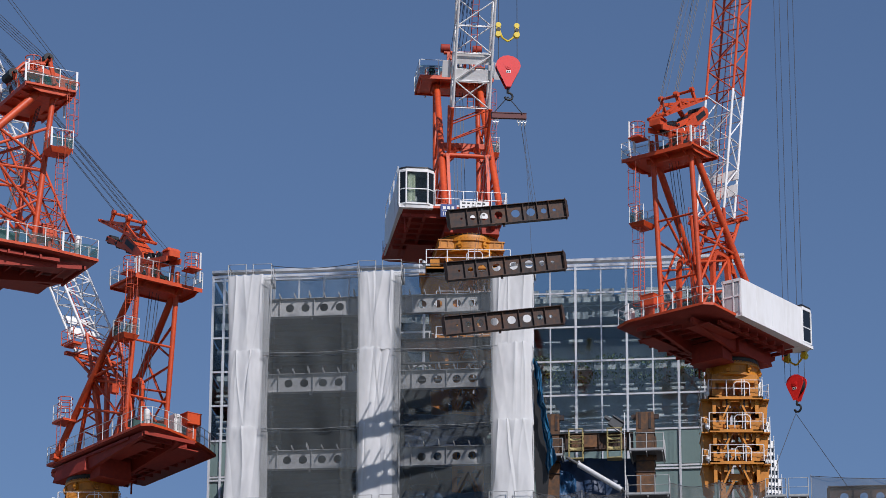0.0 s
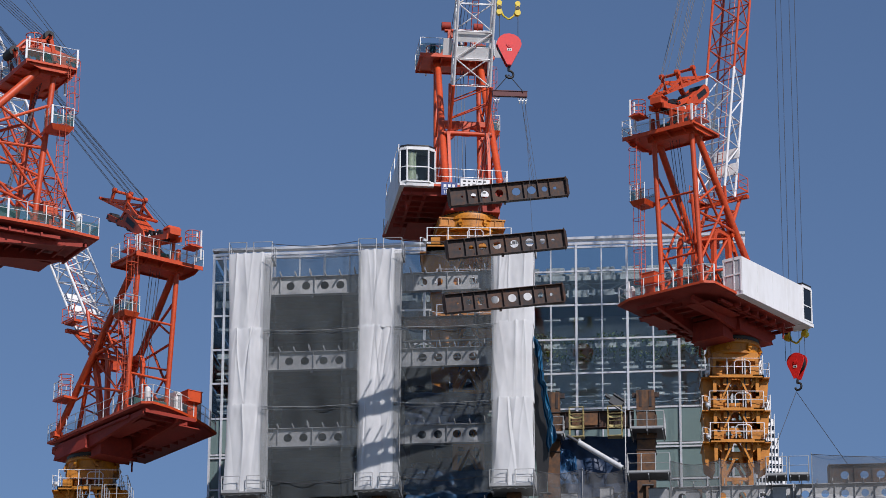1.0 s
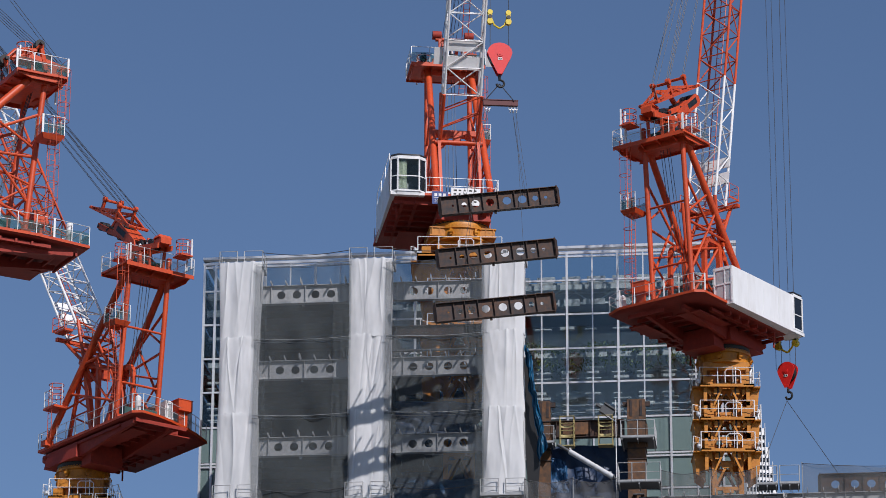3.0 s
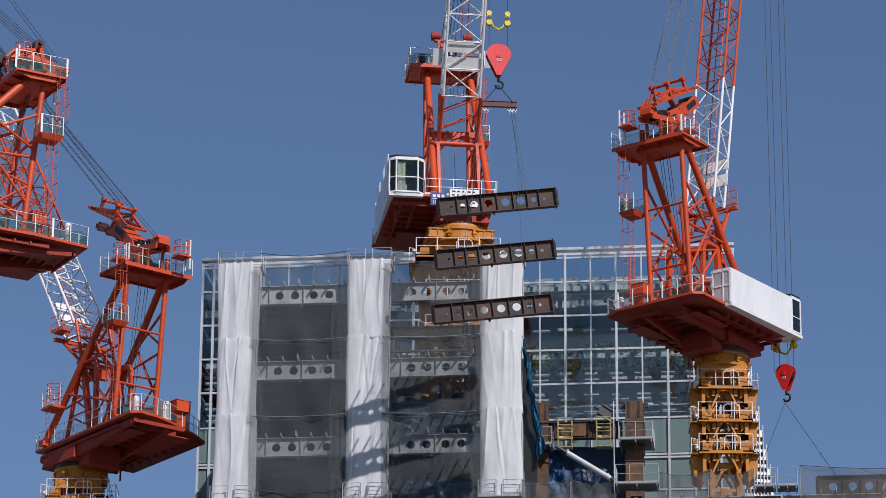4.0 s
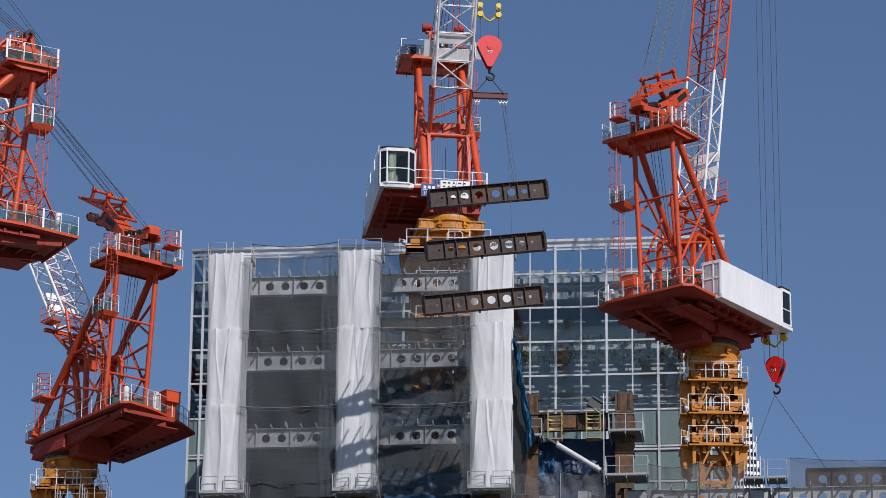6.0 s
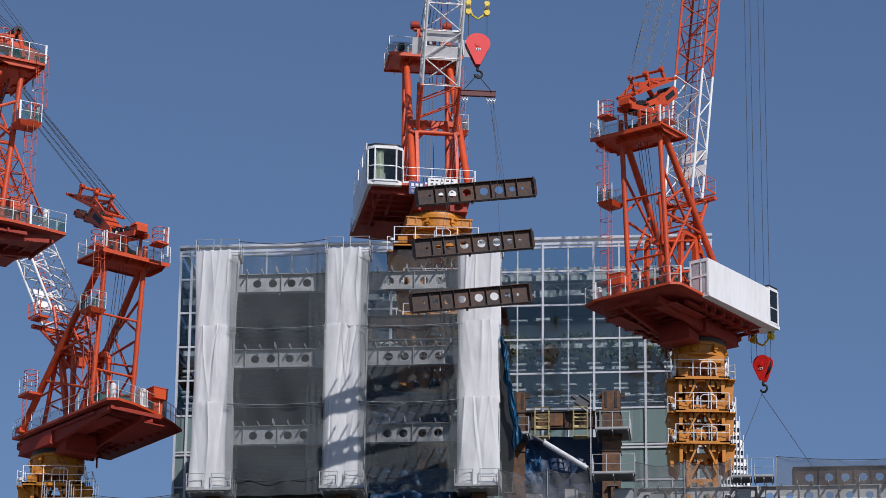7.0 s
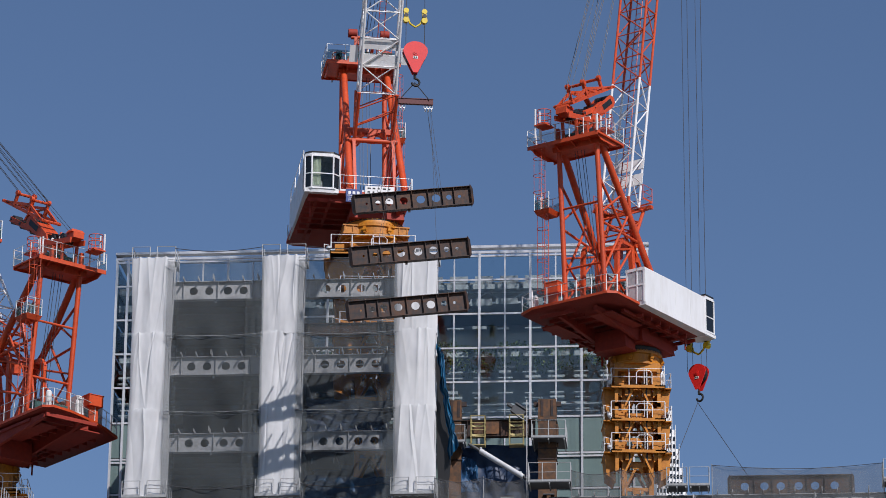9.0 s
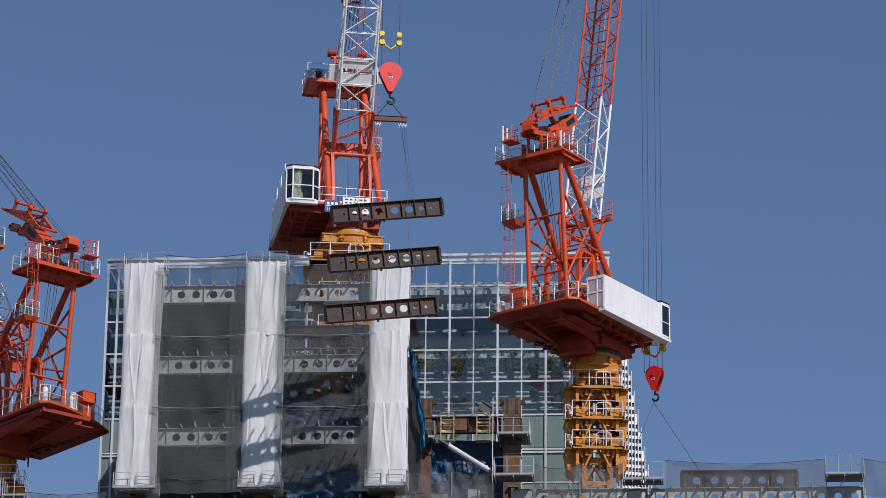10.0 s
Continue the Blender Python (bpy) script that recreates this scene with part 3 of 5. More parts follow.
    part("platform_floor", Shape().prism([(lx - 0.75, ly - 0.55), (lx + 0.65, ly - 0.55), (lx + 0.65, ly + 0.65), (lx - 0.75, ly + 0.65)], pz - 0.3, pz, 0.25), RED, pl)
    railing(pl, [(lx - 0.7, ly - 0.5, pz), (lx - 0.7, ly + 0.6, pz), (lx + 0.6, ly + 0.6, pz), (lx + 0.6, ly - 0.5, pz)], False, 1.1, RAIL, 0.7, 2, TEAL)
    ladder(c, (lx - 0.2, ly, 0.1), (lx - 0.2, ly, pz + 1.0), (1, 0, 0), out=(0, 1, 0))
    ladder(c, (lx - 0.75, ly - 0.1, pz), (lx - 0.75, ly - 0.1, H + 0.4), (1, 0, 0), out=(0, 1, 0))
    # caged stand on the front leg
    if not sign:
        cxp, cyp, czp = stand_x, 1.85, 2.2
        cp = new("leg_stand")
        cp.parent = c
        part("stand_floor", Shape().box((cxp - 0.1, cyp - 0.2, czp - 0.15), (cxp + 1.3, cyp + 0.8, czp)), RED, cp)
        railing(cp, [(cxp + 0.3, cyp + 0.75, czp), (cxp + 1.25, cyp + 0.75, czp), (cxp + 1.25, cyp - 0.15, czp)], False, 1.1, RAIL, 0.8, 2)
        for z in (0.7, 1.1, 1.5):
            part("stand_hoop", Shape().ring((cxp + 0.55, cyp + 0.3, czp + z), 0.48, 0.03, 14, "z"), RED, cp)
        for k in range(4):
            an = math.pi * k / 2 + 0.4
            part("stand_post", Shape().tube((cxp + 0.55 + 0.48 * math.cos(an), cyp + 0.3 + 0.48 * math.sin(an), czp), (cxp + 0.55 + 0.48 * math.cos(an), cyp + 0.3 + 0.48 * math.sin(an), czp + 1.55), 0.028, 5), RED if k % 2 else RAIL, cp)
        ladder(c, (cxp + 0.5, cyp + 0.75, 0.0), (cxp + 0.5, cyp + 0.75, czp + 0.9), (1, 0, 0), RED, False)
    # head platform with sheaves and the raised rope guide
    hp = new("head_platform")
    hp.parent = c
    w1, w2 = (2.3, 2.75) if fold > 0 else (3.2, 2.2)
    top_plan = [(tx + 1.7, -w2), (tx + 1.7, w1), (tx - 1.4, w1), (tx - 1.4, -w2)]
    part("platform_floor", Shape().prism(top_plan, H + 0.02, H + 0.14).box((tx + 1.66, -w2, H - 0.12), (tx + 1.7, w1, H + 0.02)).box((tx - 1.4, -w2, H - 0.12), (tx - 1.36, w1, H + 0.02)), RED, hp)
    part("under_box", Shape().prism([(tx + 0.62, -1.8), (tx + 0.62, 1.8), (tx - 0.6, 1.8), (tx - 0.6, -1.8)], H - 0.34, H + 0.015, 0.04), RED, hp)
    for yy in (0.2 - w2, -1.25, 0.0, 1.25, w1 - 0.2):
        part("bracket", Shape().put([(tx - 1.3, yy - 0.04, H + 0.01), (tx + 1.65, yy - 0.04, H + 0.01), (tx + 0.7, yy - 0.04, H - 0.26), (tx - 0.7, yy - 0.04, H - 0.26), (tx - 1.3, yy + 0.04, H + 0.01), (tx + 1.65, yy + 0.04, H + 0.01), (tx + 0.7, yy + 0.04, H - 0.26), (tx - 0.7, yy + 0.04, H - 0.26)], [(0, 1, 2, 3), (7, 6, 5, 4), (0, 4, 5, 1), (1, 5, 6, 2), (2, 6, 7, 3), (3, 7, 4, 0)]), RED, hp)
    railing(hp, [(p, q, H + 0.14) for p, q in top_plan], True, 1.1, RAIL, 1.2, 2, screen or TEAL)
    h0 = H + 0.14
    # sheave carrier: rear hump, deck frame, and the arm reaching forward and up with its sheave slot
    for sy in (-0.52, 0.52):
        arm = [(tx + 0.55, h0 + 1.7), (tx + 0.7, h0 + 2.35), (tx + 1.9, h0 + 3.45), (tx + 2.7, h0 + 4.15), (tx + 3.1, h0 + 4.1), (tx + 3.25, h0 + 3.8), (tx + 3.1, h0 + 3.45), (tx + 1.7, h0 + 2.35), (tx + 1.2, h0 + 1.4), (tx + 1.2, h0), (tx + 0.75, h0)]
        n = len(arm)
        if sign:
            part("head_post", Shape().bar((tx, sy * 1.7 + 0.3, h0), (tx - 0.1, sy * 1.7 + 0.3, h0 + 2.75), 0.22, 0.26).bar((tx + 0.9, sy * 1.7 + 0.3, h0), (tx, sy * 1.7 + 0.3, h0 + 1.7), 0.14, 0.18), RED, hp)
        elif arm_up:
            part("head_arm", Shape().put([(a, sy - 0.05, b) for a, b in arm] + [(a, sy + 0.05, b) for a, b in arm], [tuple(range(n)), tuple(range(2 * n - 1, n - 1, -1))] + [(i, (i + 1) % n, n + (i + 1) % n, n + i) for i in range(n)]), RED, hp)
        else:
            horn = [(tx + 1.2, sy, h0 - 0.1), (tx + 1.75, sy, h0 + 1.1), (tx + 1.15, sy, h0 + 1.75), (tx - 0.1, sy, h0 + 2.0), (tx - 0.35, sy, h0 + 2.5), (tx - 0.75, sy, h0 + 0.9)]
            part("rope_horn", Shape().path(horn, 0.16, 8), RED, hp)
        part("frame_beam", Shape().bar((tx - 2.2, sy, h0 + 1.15), (tx + 0.9, sy, h0 + 1.75), 0.12, 0.34), RED, hp)
        part("frame_post", Shape().bar((tx - 1.2, sy, h0), (tx - 1.35, sy, h0 + 1.3), 0.16, 0.16), RED, hp)
        part("frame_strut", Shape().bar((tx - 0.9, sy, h0 + 0.1), (tx + 0.85, sy, h0 + 1.6), 0.1, 0.14), RED, hp)
    if sign:
        part("head_beam", Shape().tube((tx - 0.1, -0.9, h0 + 2.45), (tx - 0.1, 1.5, h0 + 2.45), 0.14, 10), RED, hp)
        for yy in (-0.8, 1.4):
            part("head_sheave", Shape().tube((tx - 0.1, yy - 0.3, h0 + 2.75), (tx - 0.1, yy + 0.3, h0 + 2.75), 0.3, 14), SHADED_RED, hp, "dark red rope sheave on the head beam")
        for yy in (-1.9, -1.7, 1.0, 1.2):
            sheave(hp, (tx + 0.6, yy, h0 + 0.75), 0.34, (0, 1, 0))
    elif arm_up:
        part("arm_plate", Shape().bar((tx + 0.75, 0, h0 + 2.35), (tx + 2.0, 0, h0 + 3.5), 0.96, 0.06), RED, hp)
        part("arm_plate", Shape().bar((tx + 1.25, 0, h0 + 1.6), (tx + 1.9, 0, h0 + 2.5), 0.96, 0.06), RED, hp)
        for sy in (-0.575, 0.575):
            part("arm_slot", Shape().bar((tx + 1.8, sy, h0 + 2.95), (tx + 2.8, sy, h0 + 3.75), 0.012, 0.36), BLACK, hp, "dark opening in the arm plate")
        part("winch_cover", Shape().prism([(tx - 2.3, -0.4), (tx - 1.45, -0.4), (tx - 1.45, 0.4), (tx - 2.3, 0.4)], h0 + 1.35, h0 + 1.75, 0.0).prism([(tx - 2.15, -0.4), (tx - 1.6, -0.4), (tx - 1.6, 0.4), (tx - 2.15, 0.4)], h0 + 1.751, h0 + 1.95, -0.3), RED, hp)
        for k in range(5):
            sheave(hp, (tx + 2.7, -0.4 + k * 0.2, h0 + 3.75), 0.36, (0, 1, 0))
    else:
        for px, pz2 in ((tx + 1.75, h0 + 1.1), (tx - 0.35, h0 + 2.45)):
            sheave(hp, (px, 0, pz2), 0.3, (0, 1, 0), BLACK, 0.55)
    for k in range(3):
        sheave(hp, (tx - 0.9, -0.3 + k * 0.3, h0 + 1.65), 0.34, (0, 1, 0))
        sheave(hp, (tx + 0.3, -0.3 + k * 0.3, h0 + 1.95), 0.3, (0, 1, 0))
    part("hose_reel", Shape().tube((tx - 0.3, -0.75, h0 + 0.35), (tx - 0.3, -0.6, h0 + 0.35), 0.33, 14), BLACK, hp)
    for yy in (-1.1, 1.1):
        part("winch_stand", Shape().box((tx - 1.1, yy - 0.12, h0), (tx - 0.85, yy + 0.12, h0 + 0.9)), RED, hp)
        part("winch_stand", Shape().box((tx + 0.3, yy - 0.1, h0), (tx + 0.5, yy + 0.1, h0 + 0.8)), RED, hp)
    part("cable_drum", Shape().tube((tx - 0.2, -1.0, h0 + 0.5), (tx - 0.2, 1.0, h0 + 0.5), 0.26, 14), BLACK, hp)
    part("beacon", Shape().tube((tx - 0.2, 0, h0 + 1.2), (tx - 0.2, 0, h0 + 2.1), 0.07, 6).lathe([(0.0, 0), (0.11, 0), (0.11, 0.18), (0.0, 0.24)], (tx - 0.2, 0, h0 + 2.1), 8), RED, hp)
    for k, (ex, ey) in enumerate(((0.0, 0.5), (0.3, -0.5), (-0.6, 0.3))):
        part("lamp", Shape().lathe([(0.03, 0.0), (0.1, 0.05), (0.1, 0.22), (0.0, 0.3)], (tx + ex, ey, h0 + 1.6), 8).tube((tx + ex, ey, h0 + 1.3), (tx + ex, ey, h0 + 1.65), 0.03, 5), WHITE, hp)
    for px, py in ((tx - 2.0, -1.5 * fold), (tx + 0.9, 1.3 * fold)):
        hoop = Shape()
        for z in (0.45, 0.95, 1.4):
            hoop.ring((px, py, h0 + 0.5 + z), 0.46, 0.03, 14, "z")
        for k in range(5):
            an = 2 * math.pi * k / 5
            hoop.tube((px + 0.46 * math.cos(an), py + 0.46 * math.sin(an), h0 + 0.95), (px + 0.46 * math.cos(an), py + 0.46 * math.sin(an), h0 + 1.9), 0.024, 5)
        part("hoop_guard", hoop.box((px - 0.5, py - 0.45, h0 + 0.8), (px + 0.5, py + 0.45, h0 + 0.88)), RED, hp)
        for e in (-0.4, 0.1):
            part("hoop_post", Shape().tube((px + e, py - 0.4 * fold, h0), (px + e, py - 0.4 * fold, h0 + 2.0), 0.06, 6), WHITE, hp)
    # boom
    P0 = Vector((pivot[0], 0, pivot[1]))
    w = Vector((math.cos(radians(luff)), 0, math.sin(radians(luff))))
    tip = P0 + w * boom_len
    up = Vector((-w.z, 0, w.x))
    foot = new("boom_foot")
    foot.parent = c
    q = P0 + w * 3.2
    for sy in (-1, 1):
        side = Vector((0, sy * 1.25, 0))
        for off in (0.95, -0.95):
            part("foot_chord", Shape().tube(P0 + side, q + side + up * off, 0.12, 8), RED, foot)
        for f0, f1 in ((0.35, 0.65), (0.65, 1.0)):
            part("foot_lacing", Shape().tube((P0 + side).lerp(q + side + up * 0.95, f0), (P0 + side).lerp(q + side - up * 0.95, f1), 0.055, 6), RED, foot)
    for f, g in ((0.3, 0.65), (0.65, 1.0)):
        for off in (0.95, -0.95):
            a0, b0 = P0.lerp(q + up * off, f), P0.lerp(q + up * off, g)
            if not sign:
                part("foot_lacing", Shape().tube(a0 + Vector((0, -1.27, 0)), a0 + Vector((0, 1.27, 0)), 0.06, 6), RED, foot)
            part("foot_lacing", Shape().tube(a0 + Vector((0, -1.27, 0)), b0 + Vector((0, 1.27, 0)), 0.05, 6), RED, foot)
    part("foot_pin", Shape().tube(P0 + Vector((0, -1.6, 0)), P0 + Vector((0, 1.6, 0)), 0.16, 12), RED, foot)
    for sy in (-1.3, 1.3):
        part("portal_post", Shape().bar((-1.9, sy, 0.0), (pivot[0] - 0.25, sy, pivot[1] - 0.2), 0.3, 0.36), RED, foot)
        part("portal_strut", Shape().bar((1.0, sy, 0.0), (pivot[0] + 0.1, sy, pivot[1] - 0.2), 0.2, 0.22), RED, foot)
        for k, (za, zb) in enumerate(((0.4, 1.5), (1.5, 2.6), (2.6, 3.7))):
            fa, fb = (za / 4.7, zb / 4.7)
            part("portal_lacing", Shape().tube((-1.9 + 1.15 * fa, sy, za), (1.0 - 1.4 * fb, sy, zb), 0.06, 6), RED, foot)
            part("portal_lacing", Shape().tube((1.0 - 1.4 * fb, sy, zb), (-1.9 + 1.15 * fb, sy, zb), 0.055, 6), RED, foot)
    if not sign:
        part("boom_walkway", Shape().bar(q + Vector((0, -1.9, 0)) - up * 0.9, q + Vector((0, 1.9, 0)) - up * 0.9, 0.3, 0.22).box((q.x - 0.3, 1.3, q.z - 0.1), (q.x + 0.9, 1.95, q.z + 0.05)), RED, foot)
        railing(foot, [q + Vector((-0.2, -1.9, 0.1)), q + Vector((0.9, -1.9, 0.1)), q + Vector((1.3, 1.9, 0.1)), q + Vector((-0.2, 1.9, 0.1))], False, 1.0, RED, 1.0, 2)
    for sy in (-1.3, 1.3):
        arch = [Vector((pivot[0] - 1.9 + 0.95 * (1 - math.cos(a2)) * 0.6, sy, pivot[1] - 0.9 + 0.85 * math.sin(a2))) for a2 in (0, 0.4, 0.8, 1.2, 1.57)]
        knee = Shape()
        for p2, q2 in zip([Vector((pivot[0] - 1.95, sy, 0.0))] + arch, arch + [Vector((pivot[0] + 0.2, sy, pivot[1] - 0.02))]):
            knee.bar(p2, q2, 0.26, 0.3)
        part("arch_post", knee, RED, foot)
    bm_mats = boom_mats or ((0.265, WHITE), (0.6, RED), (1.0, WHITE))
    lattice(c, "boom", q, tip, boom_half, 1.75, bm_mats, up)
    gz = 2.1
    for k, (dz, hh) in enumerate(((gz, 0.85), (gz + 1.15, 0.75))):
        part("boom_plate", Shape().bar(q + w * dz + Vector((0, -1.2, 0)) - up * 0.55, q + w * dz + Vector((0, 1.2, 0)) - up * 0.55, 0.06, hh, w), WHITE, c, "white plate inside the boom")
    for sy in ((-1, 1) if sign else ()):
        part("boom_side_plate", Shape().bar(q + w * (gz + 0.4) + Vector((0, sy * 1.45, 0)) - up * 0.3, q + w * (gz + 0.4) + Vector((0, sy * 2.0, 0)) - up * 0.3, 0.08, 1.1, w), WHITE, c)
    # luffing ropes and bridle
    hd = Vector((tx + 2.7, 0, H + 4.1))
    br = Vector((bridle[0], 0, bridle[1]))
    e1, e2 = Vector((0.87, 0, 0.49)) * 1.45, Vector((-0.49, 0, 0.87)) * 1.1
    for sy in (-0.62, 0.62):
        o = br + Vector((0, sy, 0))
        pc = Shape().bar(o - e1 * 2.0, o + e1 * 1.9, 0.12, 0.2).bar(o - e1 * 1.7, o - e1 * 0.4 + e2 * 0.5, 0.12, 0.18).bar(o - e1 * 0.4 + e2 * 0.48, o + e1 * 1.7, 0.12, 0.18)
        for f, g in ((-0.5, 0.85), (0.9, 0.8)):
            pc.bar(o + e1 * f, o + e1 * f + e2 * g, 0.16, 0.22).tube(o + e1 * f + e2 * g - Vector((0, 0.12, 0)), o + e1 * f + e2 * g + Vector((0, 0.12, 0)), 0.17, 10)
        pc.bar(o - e1 * 0.4 + e2 * 0.45, o + e1 * 0.5, 0.1, 0.12)
        part("bridle_plate", pc, RED, c, "red steel luffing bridle carried on ropes")
    for f, dz in ((-1.95, 0.0), (1.9, 0.0), (-0.5, 0.8), (0.9, 0.75)):
        part("bridle_spacer", Shape().tube(br + e1 * f + e2 * dz - Vector((0, 0.75, 0)), br + e1 * f + e2 * dz + Vector((0, 0.75, 0)), 0.1, 8), RED, c)
    lowblock = br - e2 * 0.85 + e1 * 0.3
    part("lower_block", Shape().bar(lowblock - e1 * 1.3 - Vector((0, 0.4, 0)), lowblock + e1 * 0.8 - Vector((0, 0.4, 0)), 0.12, 0.34).bar(lowblock - e1 * 1.3 + Vector((0, 0.4, 0)), lowblock + e1 * 0.8 + Vector((0, 0.4, 0)), 0.12, 0.34), RED, c)
    part("block_link", Shape().bar(lowblock, br, 0.3, 0.16), RED, c)
    for f in (-1.2, -0.2, 0.7):
        sheave(c, lowblock + e1 * f, 0.3, (0, 1, 0), BLACK, 0.3)
    ropes = Shape()
    for k in range(5):
        yy = -0.48 + 0.24 * k
        ropes.tube(hd + Vector((0.3, yy, 0.1)), lowblock + e1 * (0.7 - 0.2 * k) + Vector((0, yy, 0)), 0.022, 5)
        ropes.tube(Vector((tx - 1.6, yy, H + 1.7)), lowblock - e1 * 1.2 + Vector((0, yy, 0)), 0.018, 5)
    for yy in (-0.62, 0.62):
        for f in (-0.5, 0.9):
            for e in (-0.06, 0.06):
                ropes.tube(br + e1 * f + e2 * 0.9 + Vector((0, yy + e, 0)), tip + Vector((-0.4, yy + e, 0.2)), 0.02, 5)
    for yy in (-0.3, -0.1, 0.2, 0.4):
        ropes.tube((-4.3, yy, 1.0), (tx - 0.2, yy, H + 0.3), 0.02, 5)
    for yy in (-0.1, 0.25):
        ropes.tube((tx - 1.9, yy, H + 1.75), tip + Vector((-0.3, yy * 0.6, 0.4)), 0.016, 5)
    part("ropes", ropes, ROPE, c, "dark steel luffing and hoisting ropes")
    if sign:
        # maker's plate as plain shapes, and a white notice with unreadable lines
        sg = part("notice_board", Shape().box((front + 0.03, -0.9, -0.75), (front + 0.07, 1.0, 0.42)), WHITE, c, "white notice board with dark lines of writing")
        for r2 in range(4):
            for e in range(5):
                part("writing_bar", Shape().box((front + 0.072, -0.75 + e * 0.33, 0.2 - r2 * 0.25), (front + 0.078, -0.53 + e * 0.33 - 0.05 * ((e + r2) % 3), 0.3 - r2 * 0.25)), BLACK, sg)
        sg = part("maker_plate", Shape().box((front + 0.03, -2.15, -0.75), (front + 0.07, -1.1, 0.12)), SIGN_BLUE, c, "dark blue plate with white marks")
        for e in range(3):
            part("mark_bar", Shape().box((front + 0.072, -2.0 + e * 0.28, -0.22), (front + 0.078, -1.82 + e * 0.28, -0.02)), WHITE, sg)
        part("mark_frame", Shape().box((front + 0.072, -2.05, -0.32), (front + 0.078, -1.2, -0.28)), WHITE, sg)
        cu = bpy.data.curves.new("plate_number", "FONT")
        cu.body, cu.size, cu.align_x = "10-47", 0.36, "CENTER"
        cu.extrude = 0.003
        cu.materials.append(WHITE)
        ob = new("plate_number", cu)
        ob.parent = sg
        ob.matrix_basis = pose(front + 0.076, -1.62, -0.66, 90, 0, 90)
    if house:
        ho = new("machine_house")
        ho.parent = c
        x0, x1, y0, y1 = house
        body = Shape().prism([(x0, y0), (x1 - 1.3, y0), (x1 - 1.3, y1), (x0, y1)], 0.0, 2.3)
        for i in range(1, 4):
            xx = x0 + (x1 - 1.3 - x0) * i / 4
            body.box((xx - 0.02, y0 - 0.012, 0.05), (xx + 0.02, y0 - 0.002, 2.25))
        part("body", body, WHITE, ho, "white sheet steel walls")
        part("base_strip", Shape().box((x0 - 0.02, y0 - 0.04, -0.22), (x1 - 0.1, y1 + 0.02, -0.004)), WHITE, ho)
        part("door", Shape().box((x0 - 0.05, y0 + 0.25, 0.1), (x0 - 0.003, y1 - 0.25, 2.05)), PRIMER, ho, "grey rear door")
        fr = Shape()
        for yy in (y0 + 0.05, y0 + 0.55, y1 - 0.08):
            fr.box((x0 - 0.09, yy - 0.04, 0.0), (x0 - 0.052, yy + 0.04, 2.3))
        part("door_frame", fr.box((x0 - 0.09, y0, 2.1), (x0 - 0.052, y1, 2.3)).box((x0 - 0.09, y0, 1.1), (x0 - 0.052, y1, 1.2)), WHITE, ho)
        if sign:
            railing(ho, [(x0, y0 + 0.06, 2.3), (x1 - 2.0, y0 + 0.06, 2.3)], False, 1.0, WHITE, 2.6, 1, None, "roof_rail", 0.04)
        cab = new("cab")
        cab.parent = c
        # five-sided cab glazed all round, frame members white
        pl2 = [(x1 - 1.3, y0), (x1 - 0.3, y0 - 0.02), (x1, y0 + 0.4), (x1, y1 - 0.35), (x1 - 0.4, y1 + 0.1), (x1 - 1.3, y1 + 0.1)]
        part("cab_floor", Shape().prism(pl2, -0.25, 0.0, 0.06), WHITE, cab)
        part("cab_header", Shape().prism(pl2, 2.3, 2.45), WHITE, cab)
        part("cab_roof", Shape().prism([(p * 1.0, q2) for p, q2 in pl2], 2.455, 2.56, -0.03), BLACK, cab)
        frm, gl = Shape(), []
        for (ax, ay), (bx, by) in zip(pl2, pl2[1:]):
            frm.tube((ax, ay, 0), (ax, ay, 2.3), 0.06, 6).bar((ax, ay, 1.05), (bx, by, 1.05), 0.06, 0.06)
            frm.bar((ax, ay, 0.04), (bx, by, 0.04), 0.1, 0.1).bar((ax, ay, 2.26), (bx, by, 2.26), 0.1, 0.1)
            n2 = Vector((by - ay, ax - bx, 0)).normalized() * 0.012
            gl.append(Shape().put([Vector((ax, ay, 0.06)), Vector((bx, by, 0.06)), Vector((bx, by, 2.25)), Vector((ax, ay, 2.25)), Vector((ax, ay, 0.06)) - n2, Vector((bx, by, 0.06)) - n2, Vector((bx, by, 2.25)) - n2, Vector((ax, ay, 2.25)) - n2],
                                  [(0, 1, 2, 3), (7, 6, 5, 4), (0, 4, 5, 1), (3, 2, 6, 7), (1, 5, 6, 2), (0, 3, 7, 4)]))
        part("cab_frame", frm, WHITE, cab)
        for g2 in gl:
            pane = part("cab_window", g2, CABGLASS if g2 is gl[2] else DARKGLASS, cab, "tinted cab glass")
            pane.visible_shadow = g2 is not gl[2]
        part("curtain", Shape().grid(lambda a2, b2: (x1 - 0.14 + 0.04 * math.sin(a2 * 40), y0 + 0.5 + a2 * 0.5, 0.25 + b2 * 1.9), 40, 1), CURTAIN, cab, "pale green curtain inside the cab")
        part("cab_back", Shape().box((x1 - 1.28, y0 + 0.05, 0.0), (x1 - 1.2, y1, 2.28)), INTERIOR, cab)
    return c, P0, tip


TEAL_PAINT = material("dark_green_machine_paint", (0.05, 0.11, 0.10), 0.45, dirt=(0.03, 0.06, 0.055))
